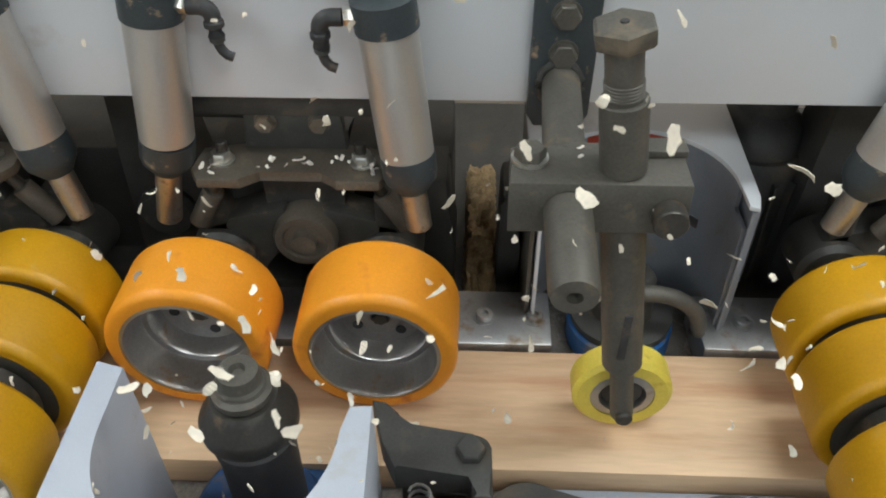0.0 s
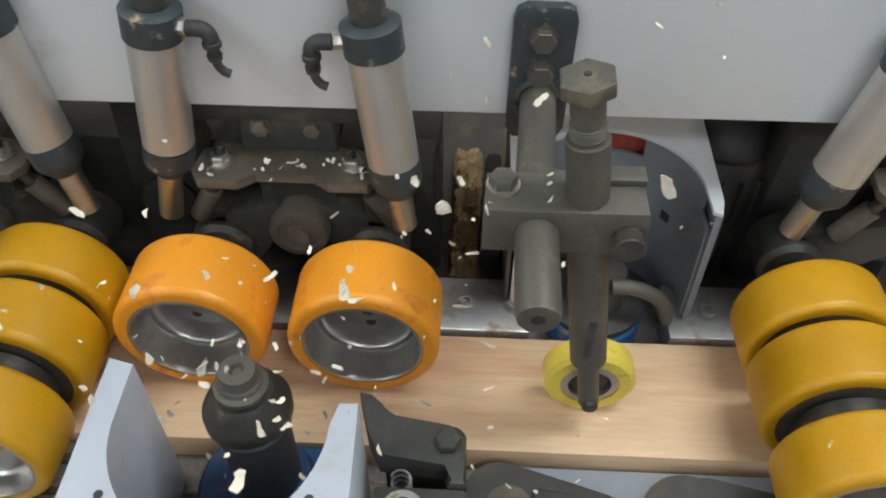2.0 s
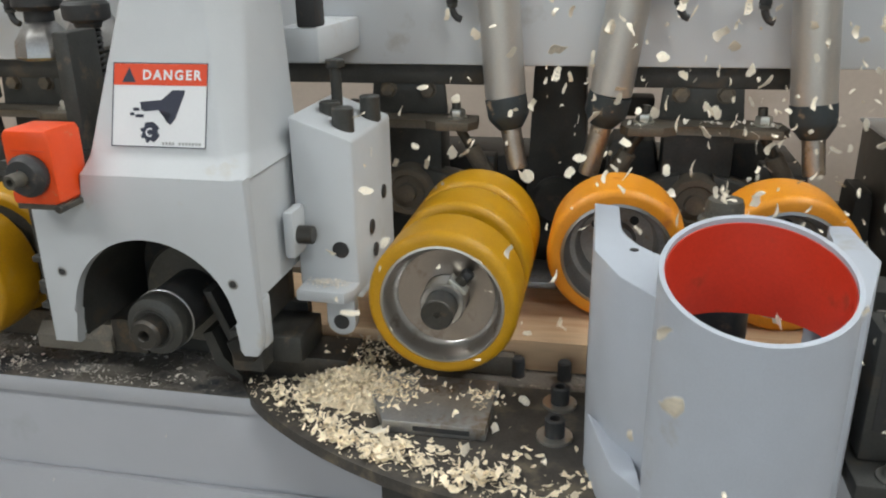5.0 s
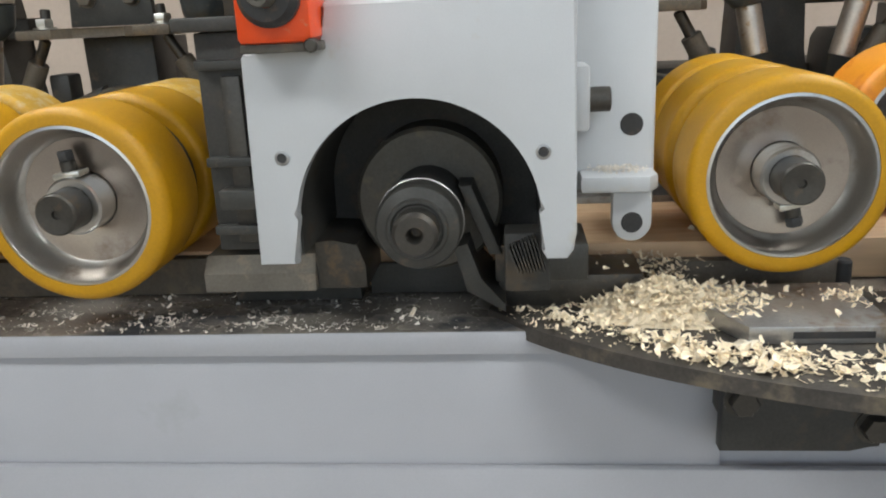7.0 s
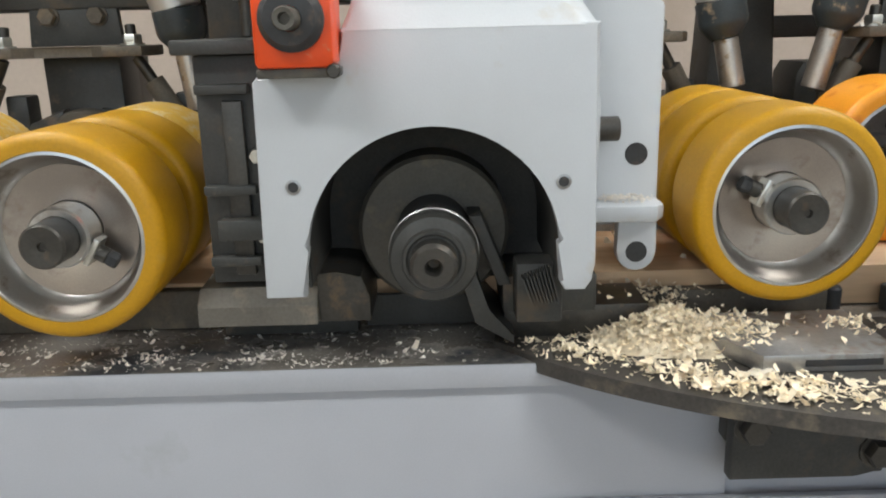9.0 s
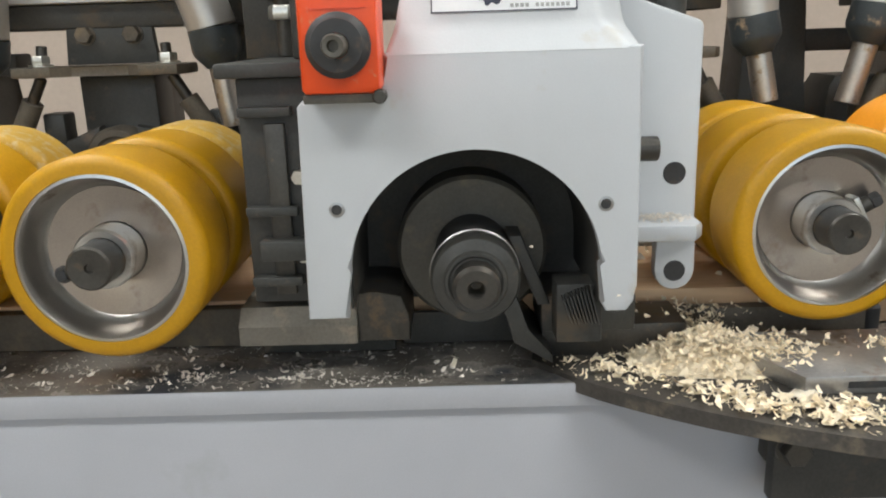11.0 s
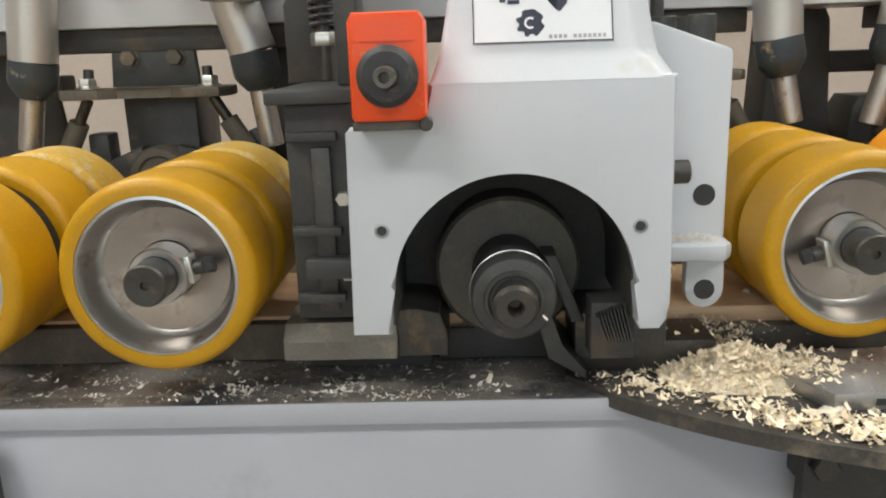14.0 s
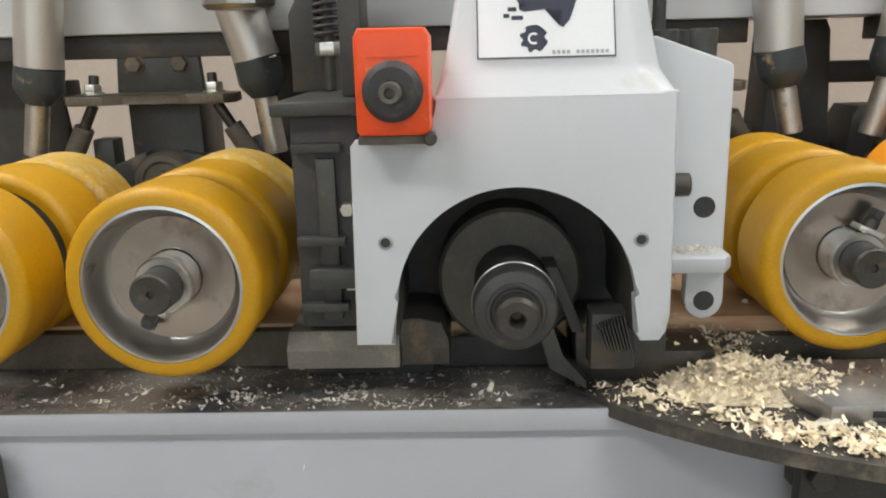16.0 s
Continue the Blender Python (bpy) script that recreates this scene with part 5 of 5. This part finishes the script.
for cx, cy, cz, n in ((0.515, 0.345, 0.2014, 3), (0.545, 0.34, 0.2014, 7), (0.572, 0.348, 0.2014, 4), (0.612, 0.335, 0.2014, 9), (0.46, 0.335, 0.2014, 5), (0.78, 0.19, 0.3168, 3)):
    for q in range(n):
        curl(bedbits, (cx + rng.gauss(0, 0.008), cy + rng.gauss(0, 0.006), cz + rng.uniform(0, 0.003)), rng.uniform(0.003, 0.009), rng, 0.8, True)
stuff("bed_dust", bedbits, DUST_BITS, "fine pale wood dust and chips scattered on the bed", "wood dust")


def chip_mesh(seed):
    r_ = random.Random(seed)
    bm = bmesh.new()
    curl(bm, (0, 0, 0), r_.uniform(0.0055, 0.0095), r_, 0.3, True)
    me = finish(bm, "wood_chip")
    me.materials.append(CHIP)
    return me


CHIPS = []
rc = random.Random(21)
CHIP_MESHES = [chip_mesh(s) for s in range(14)]
SOURCE = Vector((0.536, 0.1, 0.06))


def landing(p):
    """Height of the surface that a chip falls on."""
    if p.y > 0.06:
        return 0.0008 if 0.142 < p.y < 0.287 else BED_Z + 0.0015
    return FLOOR_Z + 0.001 if p.y < -0.12 or p.x < 0.04 else (-0.0305 if p.y > shelf_front(p.x) + 0.01 and p.x < 0.47 else FLOOR_Z + 0.001)


def flight(source, aim, start, half, spin, drag=1.7):
    """Rows of a chip thrown from source past aim, half a flight later, until it lands; then it lies still."""
    vel = (aim - source) / half + Vector((0, 0, 0.5 * drag * half))
    rows, t = [], 0.0
    while True:
        p = source + vel * t - Vector((0, 0, 0.5 * drag * t * t))
        floor_z = landing(p)
        if t > 0.25 and (p.z < floor_z or t > 3.2):
            p.z = floor_z
            rows.append((start + t, p, spin * t))
            return rows
        rows.append((start + t, p, spin * t))
        t += 0.15


def spray_mesh(seed):
    """A loose handful of small chips that fly together."""
    r_, bm = random.Random(seed), bmesh.new()
    for _ in range(9):
        curl(bm, (r_.gauss(0, 0.06), r_.gauss(0, 0.05), r_.gauss(0, 0.06)), r_.choice((r_.uniform(0.003, 0.008), r_.uniform(0.008, 0.016))), r_, 3.0, r_.random() < 0.75)
    me = finish(bm, "chip_spray")
    me.materials.append(SPRAY)
    return me


SPRAYS = [spray_mesh(s) for s in range(100, 112)]


def add_chip(source, aim, start, half, rest, spray=False):
    if spray:
        ob = tagged(new("chip_spray", SPRAYS[rc.randrange(len(SPRAYS))]), "loose spray of small pale wood chips in the air", "wood chips", kind="stuff")
    else:
        ob = tagged(new("wood_chip", CHIP_MESHES[rc.randrange(len(CHIP_MESHES))]), "pale curled wood chip thrown up by the cutter", "wood chip", "flying wood chips")
    ob.scale = (rest,) * 3
    axis = Vector((rc.uniform(-1, 1), rc.uniform(-1, 1), rc.uniform(-1, 1))).normalized()
    rows = flight(source, aim, start, half, rc.uniform(30, 80) if spray else rc.uniform(120, 420))
    if spray:
        end, p, turned = rows[-1]
        rows.append((end + 0.45, Vector((p.x, p.y, FLOOR_Z + 0.01)), turned))
    if rows[-1][0] < 0:
        rows = [(0.0, rows[-1][1], rows[-1][2])]
    keys = []
    if rows[0][0] > 0:
        keys.append((0.0, Matrix.Translation(source - Vector((0, 0, 0.16)))))
        if rows[0][0] > 0.15:
            keys.append((rows[0][0] - 0.1, Matrix.Translation(source - Vector((0, 0, 0.16)))))
    for (t0, p0, s0), (t1, p1, s1) in zip(rows, rows[1:]):
        if t0 < 0 <= t1:
            f = (0 - t0) / (t1 - t0)
            keys.append((0.0, Matrix.Translation(p0.lerp(p1, f)) @ Matrix.Rotation(radians(s0 + f * (s1 - s0)), 4, axis)))
    for t0, p0, s0 in rows:
        if 0 <= t0 < 15.95:
            keys.append((t0, Matrix.Translation(p0) @ Matrix.Rotation(radians(s0), 4, axis)))
    keys.append((16.0, keys[-1][1]))
    kept = []
    for t0, m in keys:
        if not kept or frame(t0) > frame(kept[-1][0]):
            kept.append((t0, m))
    CHIPS.append((ob, kept))


for k in range(284):
    aim = Vector((rc.uniform(0.12, 1.12), rc.triangular(-0.28, 0.4, 0.1), rc.uniform(0.06, 0.44)))
    add_chip(SOURCE + Vector((rc.uniform(-0.03, 0.03), rc.uniform(-0.03, 0.03), rc.uniform(-0.02, 0.03))), aim, rc.uniform(-1.6, 5.7), rc.uniform(0.6, 1.0), rc.choice((0.6, 0.8, 1.0, 1.2, 1.5, 1.9, 2.3)))
for k in range(175):
    aim = Vector((rc.uniform(0.15, 1.05), rc.triangular(-0.2, 0.36, 0.12), rc.uniform(0.08, 0.42)))
    add_chip(SOURCE, aim, rc.choice((rc.uniform(-1.6, 5.7), rc.uniform(2.6, 5.2))), rc.uniform(0.6, 1.0), 1.0, True)
for k in range(16):
    add_chip(Vector((0.03, 0.05, 0.02)), Vector((rc.uniform(-0.2, 0.15), rc.uniform(-0.12, 0.0), rc.uniform(0.03, 0.12))), rc.uniform(10.5, 15.8), rc.uniform(0.3, 0.5), 0.5)


def motions():
    """All that moves: rollers turn, the board is fed along, chips fly."""
    turn, secs = 64.0, [float(s) for s in range(17)]
    for ob, phase in ((roller_b, 276 - turn * 8.7), (roller_c, 113 - turn * 14.5), (roller_d, 250.0), (roller_a, 40.0), (wheel_l, 10.0), (wheel_r, 75.0)):
        x, y, z = ob.location
        walk(ob, [(s, pose(x, y, z, 0, phase + turn * s, 0)) for s in secs])
    x, y, z = board.location
    walk(board, [(0.0, pose(x, y, z)), (16.0, pose(x - 0.078 * 16, y, z))])
    for ob, rows in CHIPS:
        walk(ob, rows)


motions()
